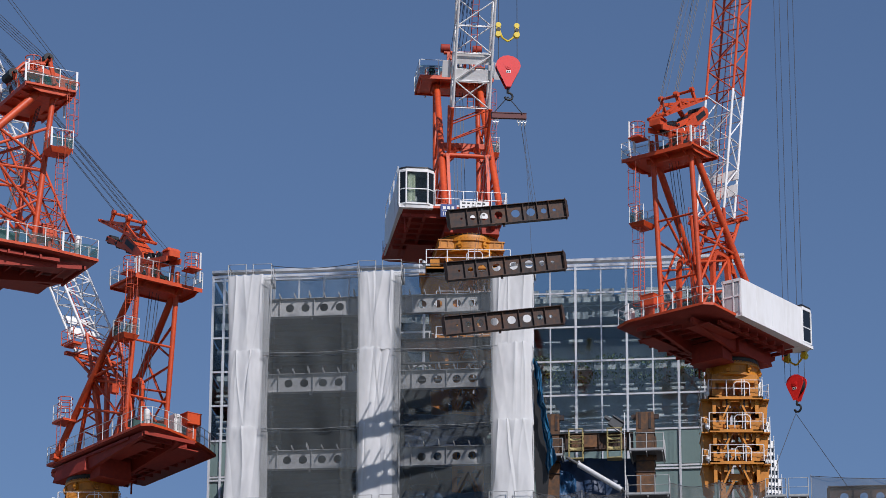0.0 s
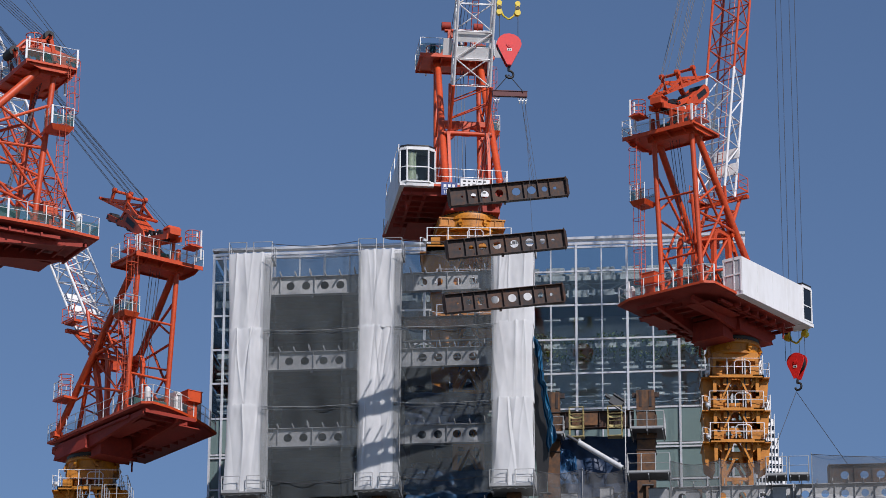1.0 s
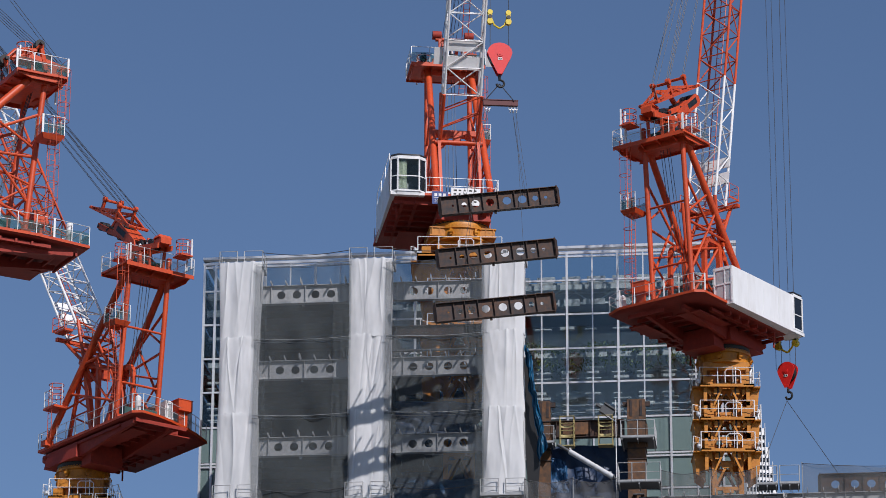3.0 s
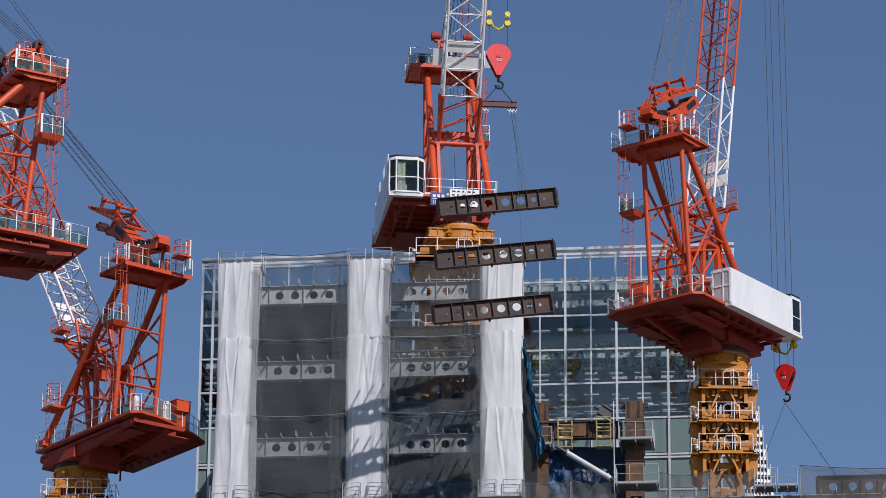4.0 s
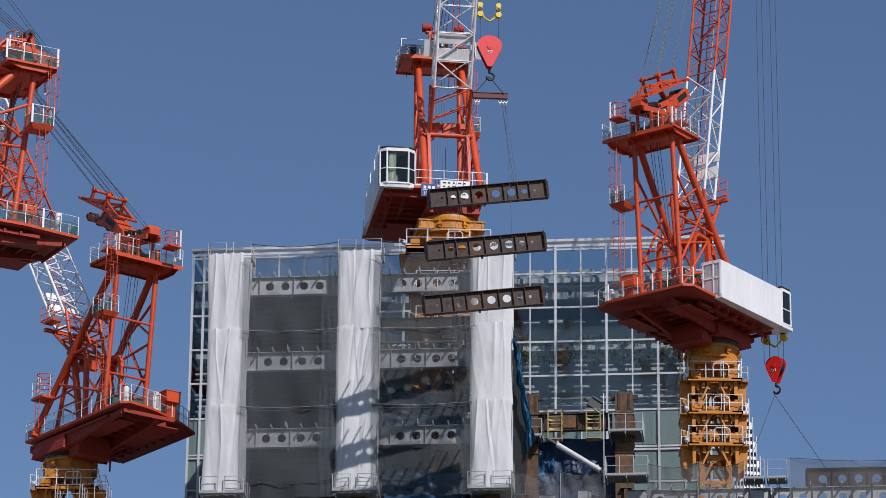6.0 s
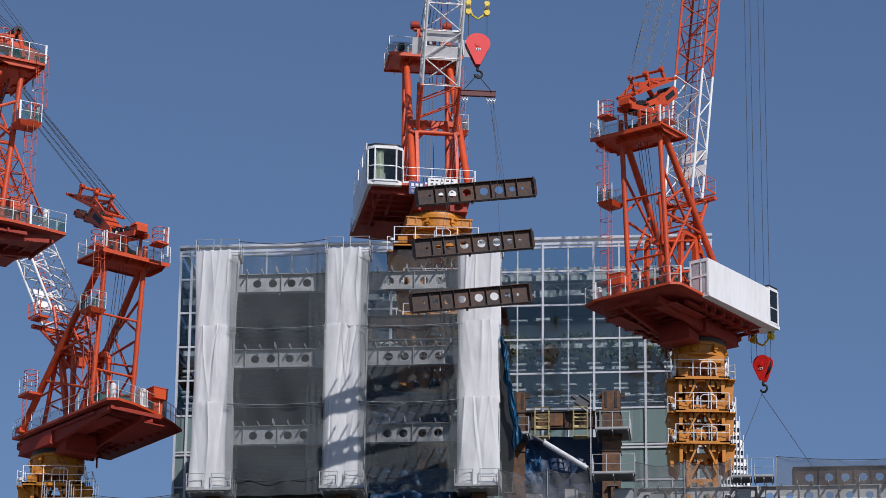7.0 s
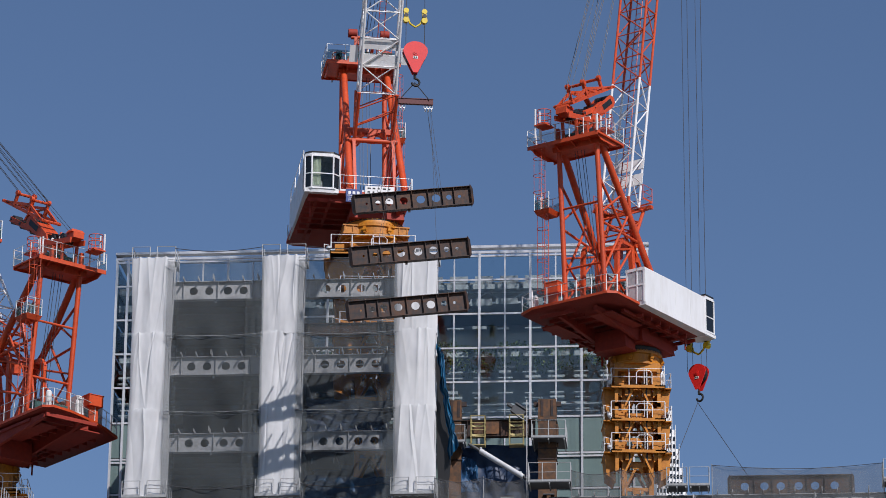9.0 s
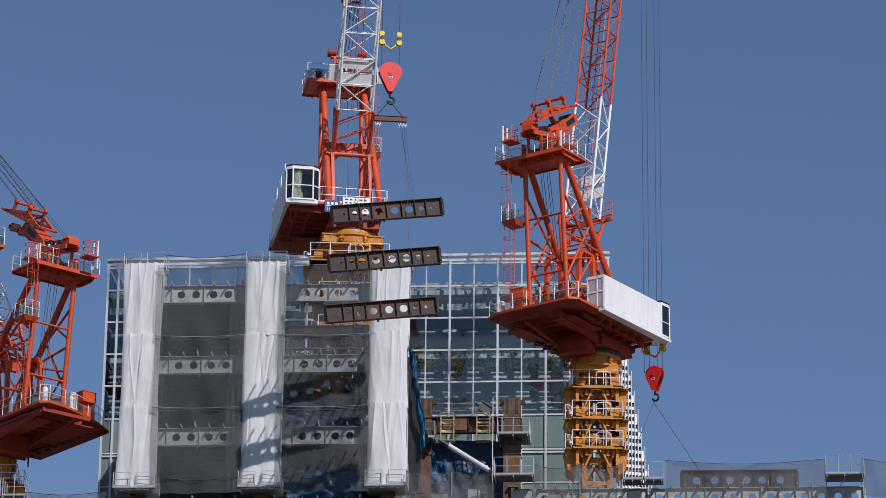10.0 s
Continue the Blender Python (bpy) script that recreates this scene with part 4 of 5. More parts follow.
crane(17.9, 221.3, 75.1, 53, "red tower crane with white machine house on yellow mast", -7.6, 3.0, 4.1, -3.4, 80.5, 40, (0.1, 0.0), galleries=((-4.2, 1.76), (-6.4, 1.76), (-8.5, 1.76)), house=(-4.6, 4.0, -3.75, -2.35), fold=-1, H=10.85, bridle=(-5.7, 14.4), foot_x=1.9, leg_top=0.1, screen=FAINT, pivot=(-2.1, 4.9), boom_half=(1.06, 0.62), cabinet=(-7.0, 1.3), boom_mats=((0.249, WHITE), (0.6, RED), (1.0, WHITE)))
crane(-22.6, 223.0, 67.9, 127, "red tower crane seen from behind, white boom leaning away", -8.0, 4.0, 1.7, -4.5, 56, 40, (1.2, 0.0), chamfer=(0.05, 0.05), galleries=((-3.9, 2.0), (-6.4, 2.0)), house=(-4.0, 4.6, -4.8, -2.8), fold=1, H=9.8, bridle=(-2.0, 14.7), cabinet=(-6.6, -3.2), stand_x=0.8, screen=FAINT, tx=-5.6, rear_foot=-5.0, leg_top=-0.1,
      plan=[(4.1, -5.8), (4.1, 1.75), (-7.3, 1.75), (-7.75, 1.2), (-7.5, -0.2), (-7.05, -1.4), (-6.4, -2.8), (-5.6, -4.2), (-4.5, -5.75)])
crane(0.9, 221.0, 83.2, -83, "orange red tower crane with yellow turntable inside the steel frame", -7.8, 2.7, 2.2, -4.9, 64, 42, galleries=((-4.0, 2.75), (-6.6, 2.1), (-9.0, 2.1), (-11.4, 2.1)), house=(-6.6, 2.9, -4.8, -2.65), boom_mats=((0.6, WHITE), (0.85, RED), (1.0, WHITE)), fold=1, H=12.0, bridle=(0.5, 18.5), pivot=(-0.6, 4.85), sign=True, seat=2.1, foot_x=2.3, portal_f=0.49)
crane(-29.2, 187.5, 69.7, 208.6, "red tower crane with green mesh screens on its deck", -9.6, 4.0, 2.2, -4.6, 60, 40, low=GROUND, galleries=((-3.9, 2.0),), house=(-5, 4.5, -4.9, -2.9), chamfer=(3.4, 0.5), fold=1, H=9.45, bridle=(1.5, 18.5), panel=4.0, arm_up=False)


# ---- glass tower behind ----
def glass_tower():
    x0, x1, y, top = -17.0, 20.0, 236.0, 85.8
    t = thing("glass_tower", Matrix.Translation((8.4, 235.9, 0)) @ Matrix.Rotation(radians(-6.2), 4, "Z") @ Matrix.Translation((-8.4, -236, 0)), "glass office tower with silver mullions and dark panes", "office tower")
    step = 1.757
    xs = [x0] + [8.39 + step * k for k in range(-14, 7)] + [x1]
    rows = [85.2, 83.45, 80.98, 78.5, 76.05, 73.5, 70.9, 68.4]
    z = rows[-1]
    while z > 40:
        z -= 2.48
        rows.append(z)
    body = Shape()
    for z in rows[1::2] + [30, 20, 10, 0]:
        body.box((x0 + 0.2, y + 0.9, z - 0.35), (x1 - 0.2, y + 24, z))
    part("floor_slab", body, INTERIOR, t)
    part("core_wall", Shape().box((x0 + 3.2, y + 4.4, GROUND), (x1 - 0.4, y + 4.6, 81.0)).box((x0 + 3.2, y + 9, 81.0), (x1 - 0.4, y + 9.3, top - 2.2)).box((x0 + 0.1, y + 24.0, GROUND), (x1 - 0.1, y + 24.3, top - 2.2)).box((x1 - 0.25, y + 0.3, GROUND), (x1 - 0.05, y + 24, top - 0.6)), INTERIOR, t)
    part("roof", Shape().box((x0, y + 1.2, top - 2.5), (x1, y + 24.3, top - 2.1)), CONC, t)
    cope = Shape().box((x0 - 0.12, y - 0.2, top - 0.05), (x1 + 0.1, y + 0.35, top + 0.13)).box((x0 - 0.12, y - 0.1, top - 0.42), (x1 + 0.1, y + 0.1, top - 0.25))
    part("coping", cope.box((x0 - 0.12, y + 0.2, top - 0.05), (x0 + 0.25, y + 8, top + 0.13)), ALU, t)
    pane = Shape().box((0.03, 0.0, 0.05), (step - 0.03, 0.02, 1.0)).mesh("pane", GLASS)
    panel = Shape().box((0.03, 0.0, 0.05), (step - 0.03, 0.04, 1.0)).mesh("spandrel_panel", SPANDREL)
    low = 60.0
    for k, xm in enumerate(xs):
        heavy = k % 2 == 1 or k in (0, len(xs) - 1)
        w = 0.075 if heavy else 0.045
        part("mullion", Shape().box((xm - w, y - (0.16 if heavy else 0.1), low), (xm + w, y + 0.06, top - 0.4)), ALU, t)
    for i, z in enumerate(rows):
        if z > low:
            part("transom", Shape().box((x0, y - 0.07, z - 0.06), (x1, y + 0.05, z + 0.06)), ALU, t)
            if i == 6:
                part("transom", Shape().box((x0, y - 0.12, z - 0.3), (x1, y + 0.03, z - 0.18)), ALU, t)
    for i in range(len(rows) - 1):
        if rows[i + 1] < low - 1:
            break
        h = rows[i] - rows[i + 1]
        for xa, xb in zip(xs, xs[1:]):
            ob = new("pane" if i < 5 else "spandrel_panel", pane if i < 5 else panel)
            ob.parent = t
            ob.location, ob.scale = (xa, y, rows[i + 1]), ((xb - xa) / step, 1, h - 0.06)
            ob.visible_shadow = i >= 5
    part("lower_facade", Shape().box((x0, y, GROUND), (x1, y + 0.3, 60.6)), SPANDREL, t)
    # side return towards the left corner
    for i in range(9):
        part("side_pane", Shape().box((x0 - 0.02, y + 0.1, rows[i + 1] + 0.06), (x0, y + 8, rows[i] - 0.06)), GLASS if i < 5 else SPANDREL, t)
    part("side_wall", Shape().box((x0 - 0.01, y + 8, GROUND), (x0 + 0.2, y + 24.3, top - 0.5)), SPANDREL, t)
    # roof trusses and pale ceiling boxes behind the top panes
    for k in range(14):
        xx = x0 + 0.8 + k * step * 1.5
        tr = Shape().bar((xx, y + 1.6, 83.1), (xx + step * 1.5, y + 1.6, 83.1), 0.12, 0.12).bar((xx, y + 1.6, 82.3), (xx + step * 1.5, y + 1.6, 82.3), 0.12, 0.12)
        tr.bar((xx, y + 1.6, 82.3), (xx + step * 0.75, y + 1.6, 83.1), 0.07, 0.07).bar((xx + step * 0.75, y + 1.6, 83.1), (xx + step * 1.5, y + 1.6, 82.3), 0.07, 0.07)
        part("roof_truss", tr, ALU, t)
    for k in range(21):
        part("light_box", Shape().box((x0 + k * step + 0.3, y + 2.2, 83.9), (x0 + (k + 1) * step - 0.2, y + 2.6, 84.5)), INTERIOR, t)
    for k in range(21):
        part("blind", Shape().box((x0 + k * step + 0.12, y + 0.5, 81.75 + 0.1 * (k % 2)), (x0 + (k + 1) * step - 0.12, y + 0.53, 82.25)), INTERIOR, t, "pale perforated blind")
    rng = random.Random(4)
    for z in (75.5, 75.1, 74.7, 74.3, 76.6, 77.0, 77.4, 80.2):
        for k in range(21):
            bx = x0 + k * step + rng.uniform(0.1, 0.4)
            part("office_fitting", Shape().box((bx, y + 0.9, z), (bx + rng.uniform(0.5, 1.25), y + 1.2, z + rng.uniform(0.05, 0.2))), WHITE if rng.random() < 0.12 else INTERIOR, t)
    part("inner_rail", Shape().box((x0 + 0.5, y + 0.7, 74.6), (x1 - 0.5, y + 0.76, 74.66)).box((x0 + 0.5, y + 0.7, 74.1), (x1 - 0.5, y + 0.74, 74.14)), ALU, t)
    leaves = Shape()
    for i in range(3800):
        xx = rng.uniform(x0 + 12, x1 - 0.5)
        zz = rng.choice((rng.gauss(78.75, 0.16), rng.gauss(77.7, 0.3))) + 0.25 * math.sin(xx * 1.3)
        yy = y + rng.uniform(0.6, 1.3)
        a = Euler((rng.uniform(0, 6), rng.uniform(0, 6), rng.uniform(0, 6))).to_matrix()
        s = rng.uniform(0.07, 0.15)
        leaves.put([Vector((xx, yy, zz)) + a @ Vector(v) for v in ((-s, 0, 0), (0, -s * 0.5, 0.01), (s, 0, 0), (0, s * 0.5, 0.01))], [(0, 1, 2, 3)])
    ob = part("foliage", leaves, GREENLEAF, t, "yellow green climbing plants behind the glass")
    ob["kind"] = "stuff"


glass_tower()


# ---- steel frame under construction ----
FY = 215.0
FR = Matrix.Translation((-4.75, 215.2, 0)) @ Matrix.Rotation(radians(-6.0), 4, "Z") @ Matrix.Translation((4.75, -215, 0))
LEVELS = (76.5, 71.48, 66.44, 61.3)
COLS = (-13.05, -4.75, 3.65)


def holed_beam(name, ln, mat, label, category, m, parent=None, holes=None, h=1.15, studs=True, r=0.26, group="", stiff=None, fins=False):
    """An I-beam along x with round holes through its web, flanges and stiffeners."""
    holes = holes or [ln * (i + 0.5) / 4 for i in range(4)]
    if parent is None:
        b = thing(name, m, label, category, group)
    else:
        b = new(name)
        b.parent = parent
        b.matrix_basis = m
        tagged(b, label)
    t, n = 0.02, 16
    web = Shape()
    cuts = [0.0] + [(a + c) / 2 for a, c in zip(holes, holes[1:])] + [ln]
    for i, hc in enumerate(holes):
        rr = r[i] if isinstance(r, (list, tuple)) else r
        xa, xb, zc = cuts[i], cuts[i + 1], h / 2
        inner = [(hc + rr * math.cos(2 * math.pi * k / n), zc + rr * math.sin(2 * math.pi * k / n)) for k in range(n)]
        outer = []
        for k in range(n):
            a = 2 * math.pi * k / n
            cxx, sn = math.cos(a), math.sin(a)
            f = min((xb - hc if cxx > 0 else hc - xa) / max(abs(cxx), 1e-6), (h / 2) / max(abs(sn), 1e-6))
            outer.append((hc + f * cxx, zc + f * sn))
        for y in (-t, t):
            vs = [(p, y, q) for p, q in inner + outer] + [(xa, y, 0), (xb, y, 0), (xb, y, h), (xa, y, h)]
            fs = [(k, (k + 1) % n, n + (k + 1) % n, n + k) for k in range(n)]
            for cxi, (sx, sz) in ((2 * n, (-1, -1)), (2 * n + 1, (1, -1)), (2 * n + 2, (1, 1)), (2 * n + 3, (-1, 1))):
                for k in range(n):
                    p0, p1 = outer[k], outer[(k + 1) % n]
                    if abs(p0[0] - p1[0]) > 1e-5 and abs(p0[1] - p1[1]) > 1e-5:
                        mx, mz = (p0[0] + p1[0]) / 2 - hc, (p0[1] + p1[1]) / 2 - zc
                        if mx * sx > 0 and mz * sz > 0:
                            fs.append((n + k, n + (k + 1) % n, cxi))
            web.put(vs, fs)
        web.put([(p, y, q) for y in (-t, t) for p, q in inner], [(k, (k + 1) % n, n + (k + 1) % n, n + k) for k in range(n)])
    part("web", web, mat, b)
    part("top_flange", Shape().box((0, -0.2, h), (ln, 0.2, h + 0.035)), mat, b)
    part("bottom_flange", Shape().box((0, -0.2, -0.035), (ln, 0.2, 0)), mat, b)
    for xx in (stiff or cuts[1:-1]) + [0.03, ln - 0.03]:
        part("stiffener", Shape().box((xx - 0.012, -0.18, 0.0), (xx + 0.012, -t, h)).box((xx - 0.012, t, 0.0), (xx + 0.012, 0.18, h)), mat, b)
    for xx in (0.0, ln):
        part("end_plate", Shape().put([(xx, -0.24, -0.12), (xx, 0.24, -0.12), (xx, 0.24, h + 0.12), (xx, -0.24, h + 0.12), (xx + (0.16 if xx else -0.16), -0.1, 0.1), (xx + (0.16 if xx else -0.16), 0.1, 0.1), (xx + (0.16 if xx else -0.16), 0.1, h - 0.1), (xx + (0.16 if xx else -0.16), -0.1, h - 0.1)], [(0, 1, 2, 3), (7, 6, 5, 4), (0, 4, 5, 1), (1, 5, 6, 2), (2, 6, 7, 3), (3, 7, 4, 0)]), mat, b)
    part("cleat", Shape().box((ln * 0.45, -0.06, -0.2), (ln * 0.45 + 0.14, 0.06, -0.036)), mat, b)
    if studs:
        for k in range(int(ln / 0.95)):
            xx = 0.4 + k * 0.95
            part("bracket", Shape().box((xx - 0.025, -0.75, h + 0.036), (xx + 0.02, 0.15, h + (0.2 if k % 3 else 0.34))), mat, b)
    if fins:
        for k in range(10):
            part("bracket", Shape().box((0.3 + k * 0.72, 0.1, h + 0.036), (0.36 + k * 0.72, 1.15, h + 0.12)), mat, b)
    return b


def cloth(w0, w1, z0, z1, y, seed, depth=0.12):
    """A hanging sheet, w0 wide above and w1 below: long creases run down from its ties, the hems scallop between them."""
    rng = random.Random(seed)
    ties = 5
    creases = []
    for k in range(8):
        top = (rng.randrange(ties + 1)) / ties
        creases.append((top + rng.uniform(-0.03, 0.03), top + rng.uniform(-0.28, 0.28), rng.uniform(0.025, 0.09), rng.choice((-1, 1, 1)) * rng.uniform(0.2, 0.95), rng.uniform(-0.06, 0.06)))
    k1 = rng.uniform(0, 50)
    swell = rng.uniform(-0.6, 0.6)

    def fn(u, v):
        half = (w0 + (w1 - w0) * v) / 2
        pinch = 1 - 0.035 * math.sin(math.pi * v) * (1 + swell)
        x = (2 * u - 1) * half * pinch + 0.07 * noise.noise((v * 2.2, k1, 0.3))
        h = 1.1 * noise.noise((u * 2.0, v * 1.6, k1)) + 0.4 * noise.noise((u * 4.5 + v, v * 3.0 - u, k1 + 9)) + 0.12 * noise.noise((u * 11 + 3 * v, v * 9, k1 + 4))
        for ut, ub, wd, am, bow in creases:
            d = u - (ut + (ub - ut) * v + bow * math.sin(math.pi * v))
            h += am * math.exp(-abs(d) / (wd * (0.6 + 1.3 * v))) * (0.35 + 0.65 * math.sin(math.pi * min(1, 0.15 + 0.95 * v)))
        edge = abs(2 * u - 1) ** 5
        tie = abs(math.sin(u * ties * math.pi))
        z = z1 + (z0 - z1) * v - 0.08 * tie * max(0.0, 1 - v * 7) + 0.07 * tie * max(0.0, v * 7 - 6)
        return (x, y - depth * h * (1 - 0.6 * edge) + 0.22 * edge, z)

    return Shape().grid(fn, 84, 60)


def wrapped_column(xc, label, widths):
    c = thing("wrapped_column", FR @ Matrix.Translation((xc, FY, 0)), label, "column", "cloth wrapped columns")
    part("steel_column", Shape().box((-0.45, 0.9, GROUND), (0.45, 1.8, 77.2)), RUSTY, c)
    z = 77.75
    for k, zz in enumerate((72.55, 67.5, 61.8)):
        sh = cloth(*widths[k], zz - 0.1, z, -0.12 - 0.08 * k, int(xc * 10) + k * 13)
        part("sheet", sh, CLOTH, c)
        for sx in (-1, 1):
            part("side_sheet", Shape().grid(lambda u, v, sx=sx, z=z, zz=zz, k=k: (sx * ((widths[k][0] + (widths[k][1] - widths[k][0]) * v) / 2 - 0.06 + 0.05 * math.sin(9 * u + 4 * v)), 0.1 + 0.9 * u, z - 0.1 + (zz - z) * v), 10, 6), CLOTH, c)
        z = zz + 0.16
    for zf in (77.5, 61.9):
        fl = new("work_platform")
        fl.parent = c
        part("platform_floor", Shape().box((-1.4, -0.55 if zf < 70 else 0.1, zf - 0.08), (1.4, 1.9, zf)), GALV, fl)
        y0 = -0.5 if zf < 70 else 0.12
        railing(fl, [(-1.38, 1.8, zf), (-1.38, y0, zf), (-0.25, y0, zf)], False, 1.0, GALV, 0.9, 2)
        railing(fl, [(0.2, y0, zf), (1.38, y0, zf), (1.38, 1.8, zf)], False, 1.0, GALV, 0.9, 2)


for xc, widths in zip(COLS, (((2.76, 2.5), (2.4, 2.45), (2.5, 2.74)), ((2.76, 2.7), (2.66, 2.7), (2.6, 2.72)), ((2.72, 2.74), (2.6, 2.7), (2.6, 2.72)))):
    wrapped_column(xc, "steel column wrapped in creased white sheeting, rail on top", widths)

for a, b in zip(COLS, COLS[1:]):
    for z in LEVELS:
        bx0, bx1 = a + 0.5, b - 0.5
        ln = bx1 - bx0
        c0 = -10.12 if a < -10 else -1.64
        pairs = [c0 + 2.19 * k - bx0 for k in (-1, 0, 1, 2)]
        pairs = [p for p in pairs if 0.75 < p < ln - 0.75]
        holed_beam("floor_beam", ln, PRIMER, "grey primed steel floor beam with round web holes", "steel beam", FR @ Matrix.Translation((bx0, FY + 1.35, z - 1.2)), holes=[p + e for p in pairs for e in (-0.5, 0.5)], stiff=[pairs[0] - 1.12] * (pairs[0] > 1.3) + [p + 1.07 for p in pairs if p + 1.07 < ln - 0.1], r=0.265, group="floor beams of the frame")
# slabs of the closed bay
for z in LEVELS[:3]:
    sl = Shape().box((COLS[0] - 1.2, FY + 1.6, z - 0.1), (COLS[1] + 0.3, FY + 17, z + 0.05))
    for i in range(6):
        sl.box((COLS[0] - 1.2, FY + 3.5 + i * 2.6, z - 0.55), (COLS[1] + 0.3, FY + 3.7 + i * 2.6, z - 0.1))
    solid("floor_slab", sl, SLAB, "dark steel decking floor seen from below", "floor", "structure", m=FR)
# dark panel added to stand for the shade deep in the closed bay
solid("bay_back_shade", Shape().box((COLS[0] + 0.2, FY + 13.0, POD), (COLS[1] - 0.4, FY + 13.2, LEVELS[0] - 0.6)), DARKSTEEL, "added dark panel for the unlit depth of the steel frame", "wall", "structure", m=FR)


def net(x0, x1, z0, z1, y, seed, mat, sag=0.25):
    ph = seed * 1.7

    def fn(u, v):
        x = x0 + (x1 - x0) * u
        zz = z0 + (z1 - z0) * v - sag * math.sin(math.pi * u) * (1 if v > 0.5 else 0.6)
        return (x, y - 0.12 * math.sin(u * 17 + ph) * math.sin(2 + v * 3) - 0.25 * noise.noise((x * 0.5, zz * 0.25, ph)), zz)

    return Shape().grid(fn, 48, 24)


for k, (a, b) in enumerate(zip(COLS, COLS[1:])):
    nt2 = thing("safety_net", FR, "grey translucent safety net hung over a bay", "net", "nets over the bays")
    zs = (77.4, 72.4, 67.4, 61.6)
    for j in range(3):
        part("net_sheet", net(a + 1.0, b - 1.15, zs[j + 1] - 0.1, zs[j], FY - 0.36, k * 5 + j, NET, 0.12), NET, nt2)
        part("net_overlap", net(a + 0.95, a + 1.75, zs[j + 1] - 0.1, zs[j], FY - 0.46, k * 5 + j + 40, THINNET, 0.0), THINNET, nt2)
        part("net_overlap", net(b - 2.3, b - 1.2, zs[j + 1] - 0.1, zs[j], FY - 0.46, k * 5 + j + 60, THINNET, 0.0), THINNET, nt2)
        for off in (0.0, 0.16):
            pts = [Vector((a + 1.0 + (b - a - 2.15) * i / 12, FY - 0.5 + off, zs[j] - off - 0.12 * math.sin(math.pi * i / 12))) for i in range(13)]
            part("edge_rope", Shape().path(pts, 0.016, 5), GALV, nt2)

# podium: the lower storeys
pod = solid("podium", Shape().box((-48, FY + 0.6, GROUND), (40, 229.5, POD - 0.1)), CONC, "unfinished lower storeys under the cranes", "building", "structure", m=FR)


# ---- hoisted beams, hook blocks ----
def hook_block(m, h=1.55, wd=1.35):
    b = thing("hook_block", m, "red hook block with dark hook hanging on ropes", "hook block", "hook blocks")
    arc = [(wd * 0.5 * math.cos(a), h * 0.12 + wd * 0.42 * math.sin(a)) for a in [radians(-25 + 23 * i) for i in range(11)]]
    outline = [(0.14, -h * 0.60)] + arc + [(-0.14, -h * 0.60)]
    for y in (-0.24, 0.2):
        n = len(outline)
        s = Shape().put([(x, y, z) for x, z in outline] + [(x, y + 0.06, z) for x, z in outline], [tuple(range(n)), tuple(range(2 * n - 1, n - 1, -1))] + [(i, (i + 1) % n, n + (i + 1) % n, n + i) for i in range(n)])
        part("cheek_plate", s, HOOKRED, b)
    part("sheave", Shape().tube((0, -0.15, 0.05), (0, 0.18, 0.05), wd * 0.44, 22), BLACK, b)
    part("pin_cover", Shape().tube((0, -0.28, 0.12), (0, -0.245, 0.12), 0.17, 16).tube((0, -0.30, 0.12), (0, -0.28, 0.12), 0.08, 12), HOOKRED, b)
    part("label_plate", Shape().box((-0.14, -0.262, -0.28), (0.14, -0.245, -0.12)), WHITE, b, "small white plate with dark bars")
    part("plate_bar", Shape().box((-0.1, -0.268, -0.25), (-0.02, -0.263, -0.15)).box((0.02, -0.268, -0.25), (0.1, -0.263, -0.15)), BLACK, b)
    hk = Shape().tube((0, 0, -h * 0.62), (0, 0, -h * 0.78), 0.09, 8)
    hk.path([(0.05 + 0.24 * math.cos(a), 0, -h * 0.78 - 0.22 + 0.24 * math.sin(a)) for a in (1.8, 1.2, 0.6, 0.0, -0.6, -1.2, -1.8, -2.5, -3.0)], 0.075, 8)
    part("hook", hk, BLACK, b, "black forged hook")
    return b


def deflector(m):
    """Yellow twin rope guides joined by a hanging link."""
    d = thing("rope_guide", m, "yellow rope guides joined by a hanging link", "rope guide", "rope guides")
    for sx in (-0.58, 0.58):
        part("guide", Shape().prism([(sx - 0.13, -0.1), (sx + 0.13, -0.1), (sx + 0.13, 0.1), (sx - 0.13, 0.1)], -0.45, 0.4).tube((sx, -0.12, 0.3), (sx, 0.12, 0.3), 0.17, 12).tube((sx, -0.14, -0.32), (sx, 0.14, -0.32), 0.19, 12), LEMON, d)
        part("guide_sheave", Shape().tube((sx, -0.16, -0.02), (sx, 0.16, -0.02), 0.13, 12), BLACK, d)
    part("link", Shape().path([(-0.5, 0, -0.1), (-0.32, 0, -0.55), (0.0, 0, -0.75), (0.1, 0, -0.72), (0.35, 0, -0.5), (0.5, 0, -0.1)], 0.06, 6), LEMON, d)
    return d


LX, LY = 3.30, 207.5
# the load hangs some nine metres out in front of the frame
OUT = Matrix.Translation((0, 0, 1.6)) @ Matrix.Scale(0.989, 4) @ Matrix.Translation((0, 0, -1.6))
lift = thing("hoist_line", OUT, "thin steel hoist ropes and slings of the lift", "ropes")
hook_block(OUT @ pose(LX, LY, 88.3, 0, 0, 8), 2.0, 1.55)
deflector(OUT @ pose(LX - 0.02, LY, 91.0, 0, 0, 8))
sp = thing("spreader_bar", OUT @ pose(LX + 0.05, LY, 85.2, 0, -3, 12), "dark red spreader bar under the hook", "spreader bar")
